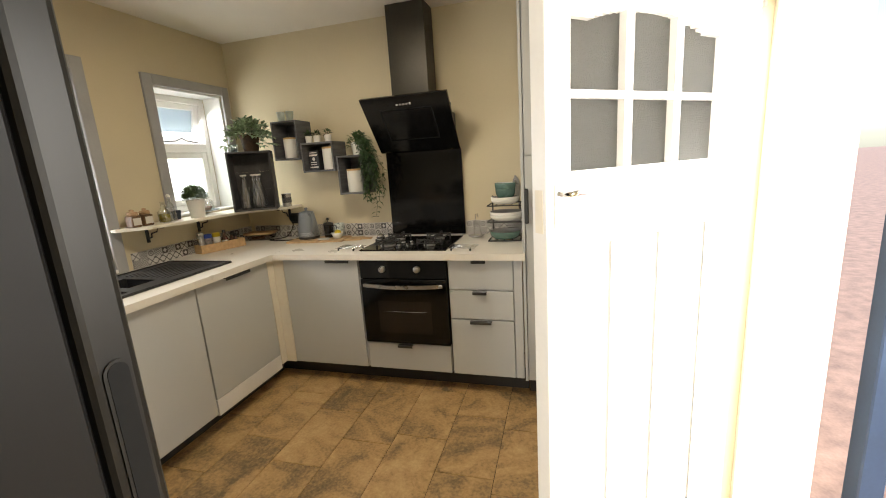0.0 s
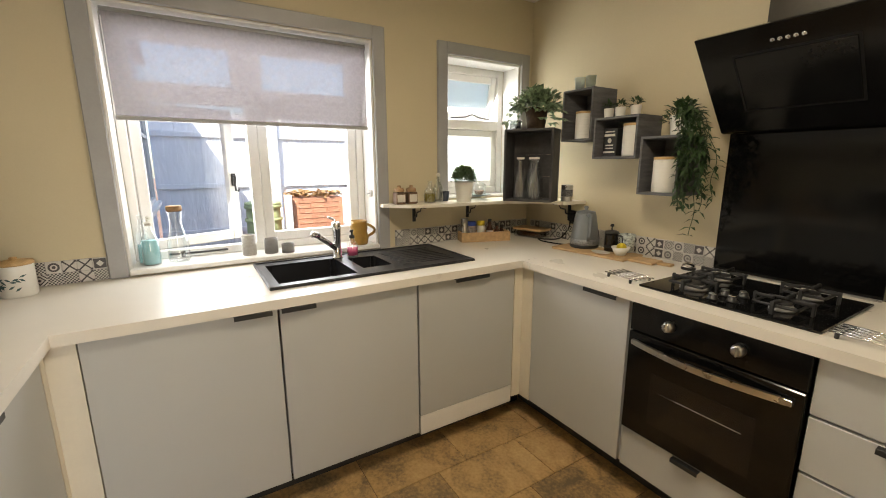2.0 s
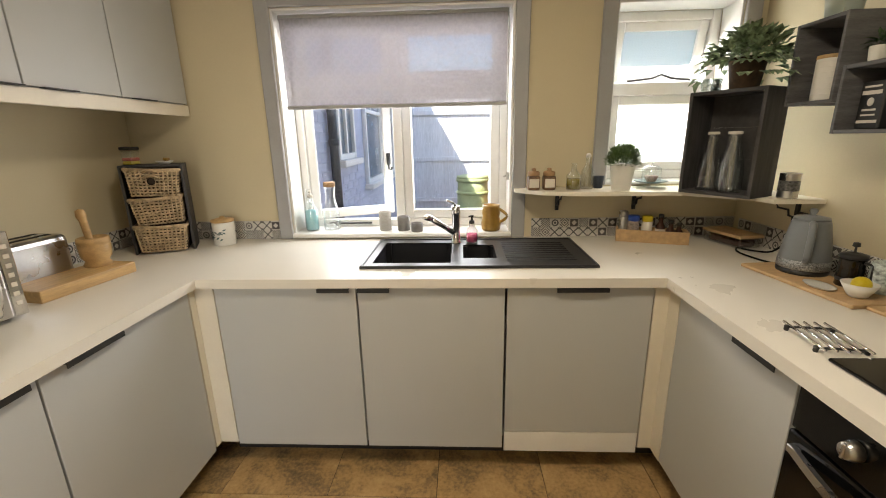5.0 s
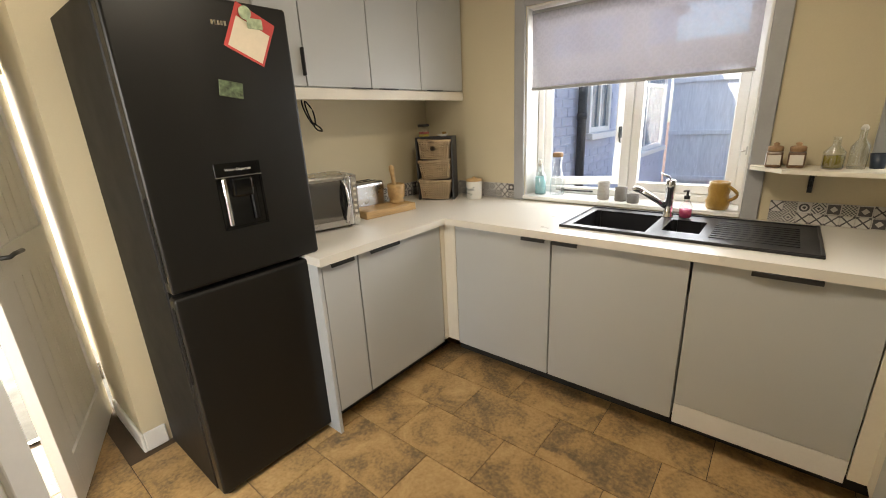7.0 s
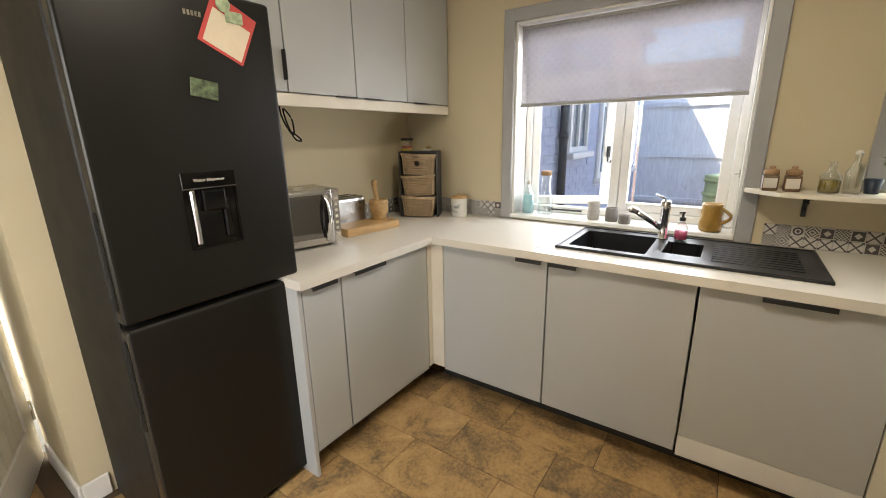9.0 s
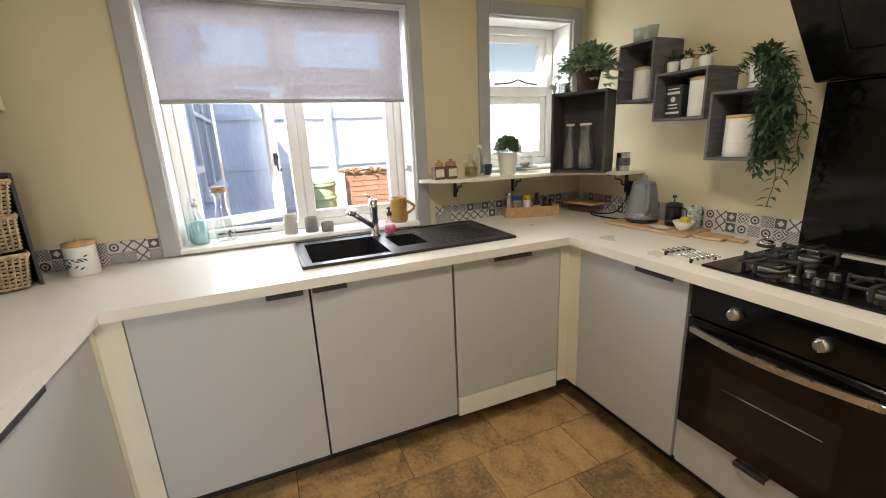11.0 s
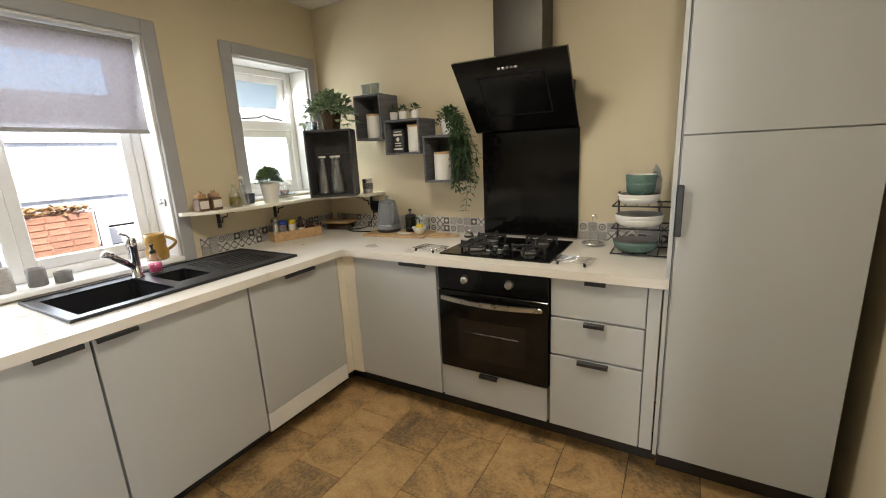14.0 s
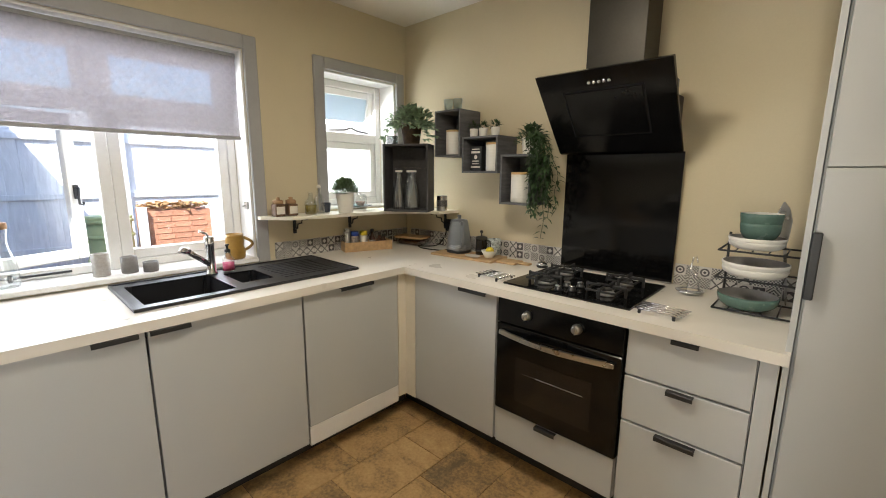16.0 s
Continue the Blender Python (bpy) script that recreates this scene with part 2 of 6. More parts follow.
M = {
    "wall": mat("cream_paint", (0.6, 0.525, 0.36), 0.8, var=0.03, scale=2, fine=160, bump=0.06, spec=0.3),
    "ceiling": mat("ceiling_paint", (0.72, 0.68, 0.6), 0.85, var=0.02, scale=2, fine=140, bump=0.08, spec=0.3),
    "white": mat("white_gloss_paint", (0.78, 0.77, 0.74), 0.35, var=0.03, scale=6, bump=0.04),
    "trim": mat("grey_trim_paint", (0.36, 0.36, 0.36), 0.45, var=0.05, bump=0.06),
    "unit": mat("pale_grey_matt_front", (0.49, 0.5, 0.49), 0.4, var=0.02, scale=2, fine=200, bump=0.015),
    "cream": mat("cream_edge_board", (0.74, 0.69, 0.58), 0.5, var=0.03, bump=0.02),
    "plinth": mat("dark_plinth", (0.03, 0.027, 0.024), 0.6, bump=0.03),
    "carcass": mat("white_carcass_board", (0.62, 0.62, 0.6), 0.5, var=0.03, bump=0.02),
    "worktop": mat("cream_laminate", (0.74, 0.7, 0.62), 0.3, var=0.03, scale=4, fine=300, bump=0.02),
    "black": mat("black_satin_metal", (0.02, 0.02, 0.02), 0.4, bump=0.02),
    "blackglass": mat("black_glass", (0.004, 0.004, 0.004), 0.09, var=0.1, bump=0.0, spec=0.35),
    "granite": mat("black_composite", (0.02, 0.02, 0.022), 0.34, var=0.2, fine=500, bump=0.1),
    "iron": mat("cast_iron", (0.02, 0.02, 0.02), 0.55, fine=300, bump=0.15),
    "steel": mat("brushed_steel", (0.58, 0.57, 0.55), 0.28, metal=1.0, var=0.06, fine=200, bump=0.03),
    "chrome": mat("chrome", (0.75, 0.75, 0.75), 0.1, metal=1.0, var=0.03, bump=0.0),
    "fridge": mat("dark_graphite_steel", (0.013, 0.012, 0.01), 0.36, metal=0.2, spec=0.35, var=0.05, fine=300, bump=0.02, stretch=(1, 1, 0.1)),
    "fridgeside": mat("dark_grey_side", (0.009, 0.0085, 0.008), 0.5, spec=0.2, var=0.06, fine=300, bump=0.04),
    "greywood": mat("grey_washed_wood", (0.13, 0.13, 0.135), 0.75, var=0.25, scale=6, fine=60, bump=0.3, stretch=(1, 1, 8)),
    "darkwood": mat("dark_stained_crate", (0.055, 0.052, 0.052), 0.7, var=0.3, scale=6, fine=60, bump=0.3, stretch=(1, 8, 1)),
    "oak": mat("light_oak", (0.54, 0.35, 0.15), 0.5, var=0.16, scale=5, fine=40, bump=0.1, stretch=(1, 9, 9)),
    "bamboo": mat("bamboo_board", (0.54, 0.36, 0.18), 0.5, var=0.14, scale=5, fine=40, bump=0.08, stretch=(9, 1, 9)),
    "cork": mat("cork", (0.36, 0.22, 0.11), 0.8, var=0.25, fine=120, bump=0.3),
    "wicker": mat("wicker", (0.56, 0.42, 0.26), 0.75, var=0.3, scale=30, fine=160, bump=0.3),
    "ceramic": mat("white_ceramic", (0.72, 0.7, 0.64), 0.3, var=0.03, bump=0.02),
    "stoneware": mat("grey_stoneware", (0.3, 0.29, 0.27), 0.6, var=0.12, fine=150, bump=0.15),
    "mustard": mat("mustard_glaze", (0.38, 0.22, 0.04), 0.3, var=0.18, scale=14, bump=0.2),
    "teal": mat("teal_glaze", (0.095, 0.165, 0.135), 0.25, var=0.15, bump=0.04),
    "kettle": mat("slate_grey_enamel", (0.19, 0.205, 0.22), 0.35, var=0.04, bump=0.02),
    "leaf": mat("green_leaf", (0.12, 0.19, 0.06), 0.5, var=0.4, scale=25, bump=0.1),
    "leafpale": mat("pale_variegated_leaf", (0.27, 0.37, 0.21), 0.5, var=0.5, scale=30, bump=0.1),
    "leafdark": mat("dark_trailing_leaf", (0.04, 0.085, 0.025), 0.5, var=0.4, scale=25, bump=0.1),
    "soil": mat("soil_and_hole_dark", (0.03, 0.02, 0.012), 0.9, bump=0.4),
    "basketpot": mat("brown_woven_pot", (0.06, 0.035, 0.018), 0.8, var=0.3, scale=40, bump=0.4),
    "blue": mat("blue_plastic", (0.02, 0.06, 0.35), 0.4),
    "yellow": mat("yellow_plastic", (0.65, 0.5, 0.02), 0.4),
    "pink": mat("pink_soap", (0.85, 0.13, 0.3), 0.25, bump=0.0),
    "cyan": mat("blue_green_soap", (0.35, 0.68, 0.72), 0.25, bump=0.0),
    "oil": mat("olive_oil", (0.24, 0.19, 0.02), 0.2, bump=0.0),
    "amber": mat("brown_sauce", (0.05, 0.018, 0.01), 0.2, bump=0.0),
    "label": mat("paper_label", (0.66, 0.62, 0.54), 0.7, var=0.05),
    "red": mat("red_card", (0.55, 0.06, 0.05), 0.6),
    "paper": mat("cream_paper", (0.72, 0.62, 0.46), 0.8, var=0.05),
    "photo": mat("magnet_picture", (0.12, 0.16, 0.08), 0.4, var=0.6, scale=60),
    "cable": mat("black_rubber_and_recess_dark", (0.01, 0.01, 0.01), 0.7, bump=0.0, spec=0.15),
    "grout": mat("dark_grout", (0.085, 0.055, 0.03), 0.8, bump=0.1),
    "whitegrout": mat("pale_grout", (0.5, 0.48, 0.45), 0.8, bump=0.1),
    "floor": stone_floor("brown_slate_tile"),
    "blind": blind_cloth("blind_cloth"),
    "glass": glass("window_glass"),
    "bottle": glass("bottle_glass", (0.93, 0.95, 0.95), 0.3, 0.05),
    "obscure": frosted("obscure_glass", (0.86, 0.9, 0.86)),
    "ripple": frosted("rippled_door_glass", (0.42, 0.42, 0.4), 0.9, 30),
    "carpet": mat("grey_carpet", (0.2, 0.21, 0.22), 0.95, var=0.2, fine=300, bump=0.5),
    "fence": mat("pale_blue_grey_fence", (0.82, 0.83, 0.85), 0.75, var=0.1, fine=40, bump=0.2, per_object=0.1, stretch=(6, 6, 1)),
    "painted_brick": mat("lilac_blue_painted_brick", (0.5, 0.54, 0.68), 0.75, var=0.1, fine=80, bump=0.4, per_object=0.1),
    "red_brick": mat("red_brick", (0.46, 0.22, 0.13), 0.85, var=0.25, fine=80, bump=0.4, per_object=0.2),
    "dry": mat("dry_leaves", (0.45, 0.26, 0.1), 0.8, var=0.4, scale=30, bump=0.2),
    "barrel": mat("pale_green_plastic", (0.5, 0.58, 0.28), 0.5, var=0.08),
    "paving": mat("brown_decking", (0.24, 0.15, 0.11), 0.8, var=0.25, fine=60, bump=0.3),
    "render": mat("house_render", (0.6, 0.58, 0.54), 0.85, var=0.08, bump=0.2),
    "frame_blue": mat("dark_blue_frame", (0.03, 0.05, 0.09), 0.4),
    "pipe": mat("black_drainpipe", (0.03, 0.035, 0.045), 0.5),
    "deadpane": mat("far_window_pane", (0.12, 0.16, 0.2), 0.1, var=0.2, bump=0.0),
}
TILE_KINDS = [pattern_tile("printed_tile_" + k, k) for k in ("ring", "diamond", "cross", "check", "wave")]


# ---- mesh helpers ----
def box(x0, x1, y0, y1, z0, z1, bevel=0.0, bm=None, seg=1):
    b = bmesh.new()
    bmesh.ops.create_cube(b, size=1, matrix=Matrix.Translation(((x0 + x1) / 2, (y0 + y1) / 2, (z0 + z1) / 2)) @ Matrix.Diagonal((x1 - x0, y1 - y0, z1 - z0, 1)))
    if bevel:
        bmesh.ops.bevel(b, geom=b.edges[:], offset=bevel, segments=seg, affect="EDGES", profile=0.5)
    return merge(bm, b) if bm is not None else b


def merge(bm, *others):
    for o in others:
        me = bpy.data.meshes.new("tmp")
        o.to_mesh(me)
        bm.from_mesh(me)
        bpy.data.meshes.remove(me)
        o.free()
    return bm


def lathe(profile, seg=24, at=(0, 0, 0), caps=True):
    """A turned shape from (radius, height) pairs."""
    bm = bmesh.new()
    rings = []
    for r, z in profile:
        rings.append([bm.verts.new((at[0] + r * math.cos(2 * math.pi * k / seg), at[1] + r * math.sin(2 * math.pi * k / seg), at[2] + z)) for k in range(seg)])
    for a, b in zip(rings, rings[1:]):
        for k in range(seg):
            bm.faces.new((a[k], a[(k + 1) % seg], b[(k + 1) % seg], b[k]))
    if caps:
        for ring, flip in ((rings[0], True), (rings[-1], False)):
            bm.faces.new(ring[::-1] if flip else ring)
    for f in bm.faces:
        f.smooth = True
    return bm


def tube(points, r, seg=8):
    """A round bar along points."""
    bm = bmesh.new()
    pts = [Vector(p) for p in points]
    rings, up = [], Vector((0, 0, 1))
    for i, p in enumerate(pts):
        d = (pts[min(i + 1, len(pts) - 1)] - pts[max(i - 1, 0)]).normalized()
        side = d.cross(up if abs(d.z) < 0.9 else Vector((1, 0, 0))).normalized()
        top = side.cross(d)
        rings.append([bm.verts.new(p + r * (math.cos(2 * math.pi * k / seg) * side + math.sin(2 * math.pi * k / seg) * top)) for k in range(seg)])
    for a, b in zip(rings, rings[1:]):
        for k in range(seg):
            bm.faces.new((a[k], b[k], b[(k + 1) % seg], a[(k + 1) % seg]))
    bm.faces.new(rings[0])
    bm.faces.new(rings[-1][::-1])
    for f in bm.faces:
        f.smooth = True
    return bm


def flow(points, n=5):
    """Points of a smooth line through the given ones."""
    p = [Vector(q) for q in points]
    p = [2 * p[0] - p[1], *p, 2 * p[-1] - p[-2]]
    out = []
    for a, b, c, d in zip(p, p[1:], p[2:], p[3:]):
        for k in range(n):
            u = k / n
            out.append(0.5 * (2 * b + (c - a) * u + (2 * a - 5 * b + 4 * c - d) * u ** 2 + (3 * b - a - 3 * c + d) * u ** 3))
    return [*out, p[-2]]


def arc(fn, n=12):
    return [fn(k / n) for k in range(n + 1)]


def turned(bm, m):
    bmesh.ops.transform(bm, matrix=m, verts=bm.verts)
    return bm


def finish(name, bm, material):
    bmesh.ops.recalc_face_normals(bm, faces=bm.faces)
    me = bpy.data.meshes.new(name)
    bm.to_mesh(me)
    bm.free()
    me.materials.append(M[material] if isinstance(material, str) else material)
    return new(name, me)


def part(name, bm, material, parent, label=""):
    ob = finish(name, bm, material)
    ob.parent = parent
    return tagged(ob, label)


def thing(name, label, category, at=(0, 0, 0), rz=0.0, group=""):
    ob = new(name)
    ob.matrix_world = pose(*at, 0, 0, rz)
    ob.empty_display_size = 0.05
    return tagged(ob, label, category, group)


def struct(name, bm, material, label=""):
    return tagged(finish(name, bm, material), label, kind="structure")


def wall_with_holes(u0, u1, z0, z1, holes, t0, t1, axis):
    """A wall from u0 to u1 with openings (ua, ub, za, zb) through it; it lies between t0 and t1 on the other axis."""
    bm = bmesh.new()
    us = sorted({u0, u1, *[h[0] for h in holes], *[h[1] for h in holes]})
    for a, b in zip(us, us[1:]):
        mid = (a + b) / 2
        spans, z = [], z0
        for h in sorted((h for h in holes if h[0] < mid < h[1]), key=lambda h: h[2]):
            spans.append((z, h[2]))
            z = h[3]
        spans.append((z, z1))
        for p, q in spans:
            if q - p > 1e-4:
                box(*((t0, t1, a, b) if axis == "x" else (a, b, t0, t1)), p, q, bm=bm)
    bmesh.ops.remove_doubles(bm, verts=bm.verts, dist=1e-5)
    return bm


# ---- the room ----
XW, XR, YB, YH, ZC = -2.49, 0.50, -0.35, 2.86, 2.46
W1, W2 = (0.49, 1.69, 0.935, 2.07), (2.17, 2.755, 1.19, 2.055)
struct("wall_west", wall_with_holes(-0.47, 2.98, -0.1, 2.7, [W1, W2], XW - 0.28, XW, "x"), "wall", "cream painted wall with two deep windows")
struct("wall_north", box(XW, XR + 0.3, YH, YH + 0.12, -0.1, 2.7), "wall", "cream painted wall behind the hob")
struct("wall_east", wall_with_holes(-2.6, YH, -0.1, 2.7, [(0.26, 1.175, 0.0, 2.02)], XR, XR + 0.24, "x"), "wall", "cream painted wall with a doorway")
struct("wall_south", box(XW, -0.318, YB - 0.12, YB, -0.1, 2.7), "wall", "cream painted wall behind the fridge")
struct("wall_passage", box(-0.42, -0.318, -0.86, YB - 0.12, -0.1, 2.7), "wall", "cream painted side of the passage")
struct("wall_passage_head", box(-0.42, XR, -0.985, -0.861, 2.03, 2.7), "wall", "cream wall over the passage doorway")
struct("wall_hall_west", box(-0.54, -0.421, -2.6, -0.5, -0.1, 2.7), "wall", "cream painted wall of the hall")
struct("wall_hall_end", box(-0.54, XR + 0.24, -2.72, -2.6, -0.1, 2.7), "wall", "cream painted end wall of the hall")
struct("ceiling", box(XW - 0.28, XR + 0.24, -2.72, YH + 0.12, ZC, ZC + 0.1), "ceiling", "white painted ceiling")
struct("roof", box(XW - 0.5, XR + 0.24, -2.8, YH + 0.3, 2.7, 2.8), "pipe", "flat dark roof edge")
floor_base = struct("floor", box(XW - 0.02, XR + 0.24, -0.9, YH, -0.12, -0.004), "grout", "brown slate-look floor tiles with dark joints")
struct("floor_hall", box(-0.54, XR, -2.6, -0.9, -0.12, 0.0), "carpet", "grey carpet in the hall")
struct("threshold_trim", box(-0.30, XR, -0.92, -0.885, 0.0, 0.006, 0.002), "steel", "metal threshold strip")
struct("baseboard", box(-0.318, -0.304, -0.80, YB + 0.014, 0.0, 0.10, 0.004), "white", "white painted skirting board")
struct("baseboard_end", box(-0.41, -0.3185, YB, YB + 0.014, 0.0, 0.10, 0.004), "white", "white painted skirting board")

# Fitting added out of view to carry the inferred lamp; its form is invented.
fx = thing("assumed_ceiling_light", "assumed flush round white ceiling light, out of view", "ceiling light", (-0.95, 1.5, ZC))
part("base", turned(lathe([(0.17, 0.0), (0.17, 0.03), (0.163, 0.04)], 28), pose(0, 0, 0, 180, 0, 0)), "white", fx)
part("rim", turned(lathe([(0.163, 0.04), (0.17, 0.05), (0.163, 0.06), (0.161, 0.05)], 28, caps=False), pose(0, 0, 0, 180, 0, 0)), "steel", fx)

# ---- the windows ----


def window_trim(name, w, bottom):
    t = 0.07
    bm = bmesh.new()
    box(XW, XW + 0.022, w[0] - t, w[0], bottom, w[3] + t, 0.004, bm)
    box(XW, XW + 0.022, w[1], w[1] + t, bottom, w[3] + t, 0.004, bm)
    box(XW, XW + 0.024, w[0], w[1], w[3], w[3] + t, 0.004, bm)
    return struct(name, bm, "trim", "grey painted timber window architrave")


window_trim("trim_window_1", W1, 0.915)
window_trim("trim_window_2", W2, 1.19)


def reveal(name, w, depth=0.16):
    """White painted lining boards of a deep window."""
    bm = bmesh.new()
    x0, x1 = XW - depth, XW - 0.001
    box(x0, x1, w[0], w[0] + 0.012, w[2], w[3], 0.002, bm)
    box(x0, x1, w[1] - 0.012, w[1], w[2], w[3], 0.002, bm)
    box(x0, x1, w[0] + 0.012, w[1] - 0.012, w[3] - 0.012, w[3], 0.002, bm)
    return struct(name, bm, "white", "white painted window lining")


reveal("trim_lining_1", W1)
reveal("trim_lining_2", W2)
struct("trim_sill_1", box(XW - 0.2, XW + 0.035, W1[0] + 0.002, W1[1] - 0.002, W1[2] - 0.012, W1[2] + 0.012, 0.005), "white", "white painted window sill")
struct("trim_sill_2", box(XW - 0.2, XW - 0.002, W2[0] + 0.002, W2[1] - 0.002, W2[2] - 0.01, W2[2] + 0.012, 0.005), "white", "white painted window sill")


def frame_bm(y0, y1, z0, z1, w, x0, x1, bevel=0.004):
    """A rectangular timber frame in the plane of the window wall."""
    bm = bmesh.new()
    box(x0, x1, y0, y0 + w, z0, z1, bevel, bm)
    box(x0, x1, y1 - w, y1, z0, z1, bevel, bm)
    box(x0 + 0.001, x1 - 0.001, y0 + w, y1 - w, z0, z0 + w, bevel, bm)
    box(x0 + 0.001, x1 - 0.001, y0 + w, y1 - w, z1 - w, z1, bevel, bm)
    return bm


def pane(name, y0, y1, z0, z1, x, material, parent):
    ob = part(name, box(x - 0.002, x + 0.002, y0, y1, z0, z1), material, parent)
    ob.visible_shadow = False
    return ob


XF = XW - 0.16
win1 = thing("window_1", "white painted timber casement window, one sash open", "window", (0, 0, 0))
win1["kind"] = "structure"
part("window_frame", frame_bm(W1[0] + 0.012, W1[1] - 0.012, W1[2] + 0.013, W1[3] - 0.012, 0.04, XF - 0.06, XF), "white", win1)
part("mullion", box(XF - 0.061, XF + 0.002, 1.045, 1.095, W1[2] + 0.05, W1[3] - 0.05, 0.004), "white", win1)
part("transom", merge(box(XF - 0.059, XF + 0.001, W1[0] + 0.05, 1.045, 1.70, 1.745, 0.004), box(XF - 0.059, XF + 0.001, 1.095, W1[1] - 0.05, 1.70, 1.745, 0.004)), "white", win1)
for y0, y1 in ((0.545, 1.043), (1.097, 1.637)):
    top = part("top_light", frame_bm(y0, y1, 1.746, 2.015, 0.045, XF - 0.055, XF - 0.01), "white", win1)
    pane("pane", y0 + 0.045, y1 - 0.045, 1.791, 1.97, XF - 0.03, "glass", top)
sash = part("fixed_sash", frame_bm(1.097, 1.637, 0.99, 1.699, 0.05, XF - 0.055, XF - 0.01), "white", win1)
pane("pane", 1.147, 1.587, 1.04, 1.649, XF - 0.03, "glass", sash)
opened = part("open_sash", frame_bm(0, 0.495, 0.99, 1.699, 0.05, -0.045, 0.0), "white", win1, "white casement swung open")
opened.matrix_basis = pose(XF - 0.012, 0.547, 0, 0, 0, 24)
pane("pane", 0.05, 0.445, 1.04, 1.649, -0.022, "glass", opened)
hk = merge(box(0.001, 0.009, 0.458, 0.482, 1.29, 1.36, 0.003), tube([(0.012, 0.47, 1.345), (0.03, 0.468, 1.345), (0.032, 0.462, 1.30), (0.03, 0.465, 1.265), (0.03, 0.48, 1.26), (0.03, 0.482, 1.275)], 0.006))
part("sash_handle", hk, "black", opened, "black iron monkey-tail handle")
stay = merge(tube([(XF - 0.02, 0.62, 0.966), (XF + 0.03, 0.70, 0.972), (XF + 0.02, 0.90, 0.972)], 0.006), lathe([(0.009, 0), (0.009, 0.03)], 10, (XF + 0.03, 0.70, 0.955)))
part("casement_stay", stay, "black", win1, "black iron casement stay")
part("catch", merge(box(XW - 0.07, XW - 0.03, 1.668, 1.676, 1.22, 1.26, 0.002), tube([(XW - 0.05, 1.667, 1.24), (XW - 0.05, 1.65, 1.235)], 0.005)), "steel", win1, "small metal catch on the lining")

win2 = thing("window_2", "small white timber window with obscure glass", "window")
win2["kind"] = "structure"
part("window_frame", frame_bm(W2[0] + 0.012, W2[1] - 0.012, W2[2] + 0.013, W2[3] - 0.012, 0.045, XF - 0.06, XF), "white", win2)
part("transom", box(XF - 0.061, XF + 0.002, W2[0] + 0.057, W2[1] - 0.057, 1.64, 1.705, 0.004), "white", win2)
low = part("lower_sash", frame_bm(2.228, 2.697, 1.249, 1.639, 0.045, XF - 0.055, XF - 0.01), "white", win2)
pane("pane", 2.273, 2.652, 1.294, 1.594, XF - 0.03, "obscure", low)
upp = part("upper_sash", frame_bm(2.23, 2.695, -0.29, 0.0, 0.045, -0.045, 0.0), "white", win2, "white top-hung sash propped open")
upp.matrix_basis = pose(XF - 0.012, 0, 1.997, 0, 11, 0)
pane("pane", 2.275, 2.65, -0.245, -0.045, -0.022, "obscure", upp)
part("window_stay", tube([(XF + 0.004, 2.3, 1.712), (XF + 0.012, 2.42, 1.722), (XF + 0.012, 2.47, 1.74), (XF + 0.012, 2.52, 1.722), (XF + 0.004, 2.62, 1.712)], 0.005), "black", win2, "black window stay")

bl = thing("roller_blind", "half-lowered roller blind of patterned lilac-grey cloth", "blind", (XW - 0.035, 1.09, 2.01))
part("tube", turned(lathe([(0.018, -0.57), (0.018, 0.57)], 16), pose(0, 0, 0.02, 90, 0, 0)), "trim", bl)
cl = part("cloth", box(0.016, 0.0175, -0.565, 0.565, -0.40, 0.02), "blind", bl, "thin translucent patterned cloth")
part("bottom_bar", box(0.008, 0.026, -0.567, 0.567, -0.412, -0.394, 0.004, seg=2), "trim", bl)


# ---- fitted units ----
def lip_handle(x0, x1, z, parent, along="x", wide=0.13):
    """A black folded lip handle hooked on the top of a front."""
    c = (x0 + x1) / 2
    bm = merge(box(c - wide / 2, c + wide / 2, -0.022, 0.004, z - 0.001, z + 0.003, 0.001), box(c - wide / 2, c + wide / 2, -0.024, -0.021, z - 0.014, z + 0.003, 0.001))
    return part("handle", bm, "black", parent, "black lip handle")


def front_unit(name, label, width, fronts, depth=0.55, carc=(0.13, 0.87), at=(0, 0, 0), rz=0.0, group="base units", category="cabinet"):
    """A base unit whose front lies along local x at y = 0. fronts: (x0, x1, z0, z1, handle x or None, handle width)."""
    u = thing(name, label, category, at, rz, group)
    part("body", box(0.002, width - 0.002, 0.021, depth, carc[0], carc[1] - 0.002), "carcass", u)
    for x0, x1, z0, z1, hx, hw, kind in fronts:
        d = part(kind, box(x0 + 0.0015, x1 - 0.0015, 0.0, 0.019, z0, z1 - 0.0015, 0.0015), "unit", u)
        if hx is not None:
            lip_handle(hx, hx, z1 - 0.006, d, wide=hw)
    return u


FX, FY, FB = -1.815, 2.23, 0.33
# window run: local x runs along -y from the near corner
front_unit("sink_unit", "pale grey base unit with a plain slab door", 0.588, [(0, 0.587, 0.12, 0.875, 0.50, 0.13, "door")], at=(FX, 0.41, 0), rz=90, carc=(0.13, 0.72))
front_unit("sink_unit", "pale grey base unit under the black sink", 0.595, [(0, 0.593, 0.12, 0.875, 0.07, 0.13, "door")], at=(FX, 1.002, 0), rz=90, carc=(0.13, 0.72))
front_unit("sink_unit", "pale grey appliance unit with a white plinth board below", 0.575, [(0, 0.57, 0.205, 0.875, 0.29, 0.2, "door")], at=(FX, 1.602, 0), rz=90, carc=(0.13, 0.72))
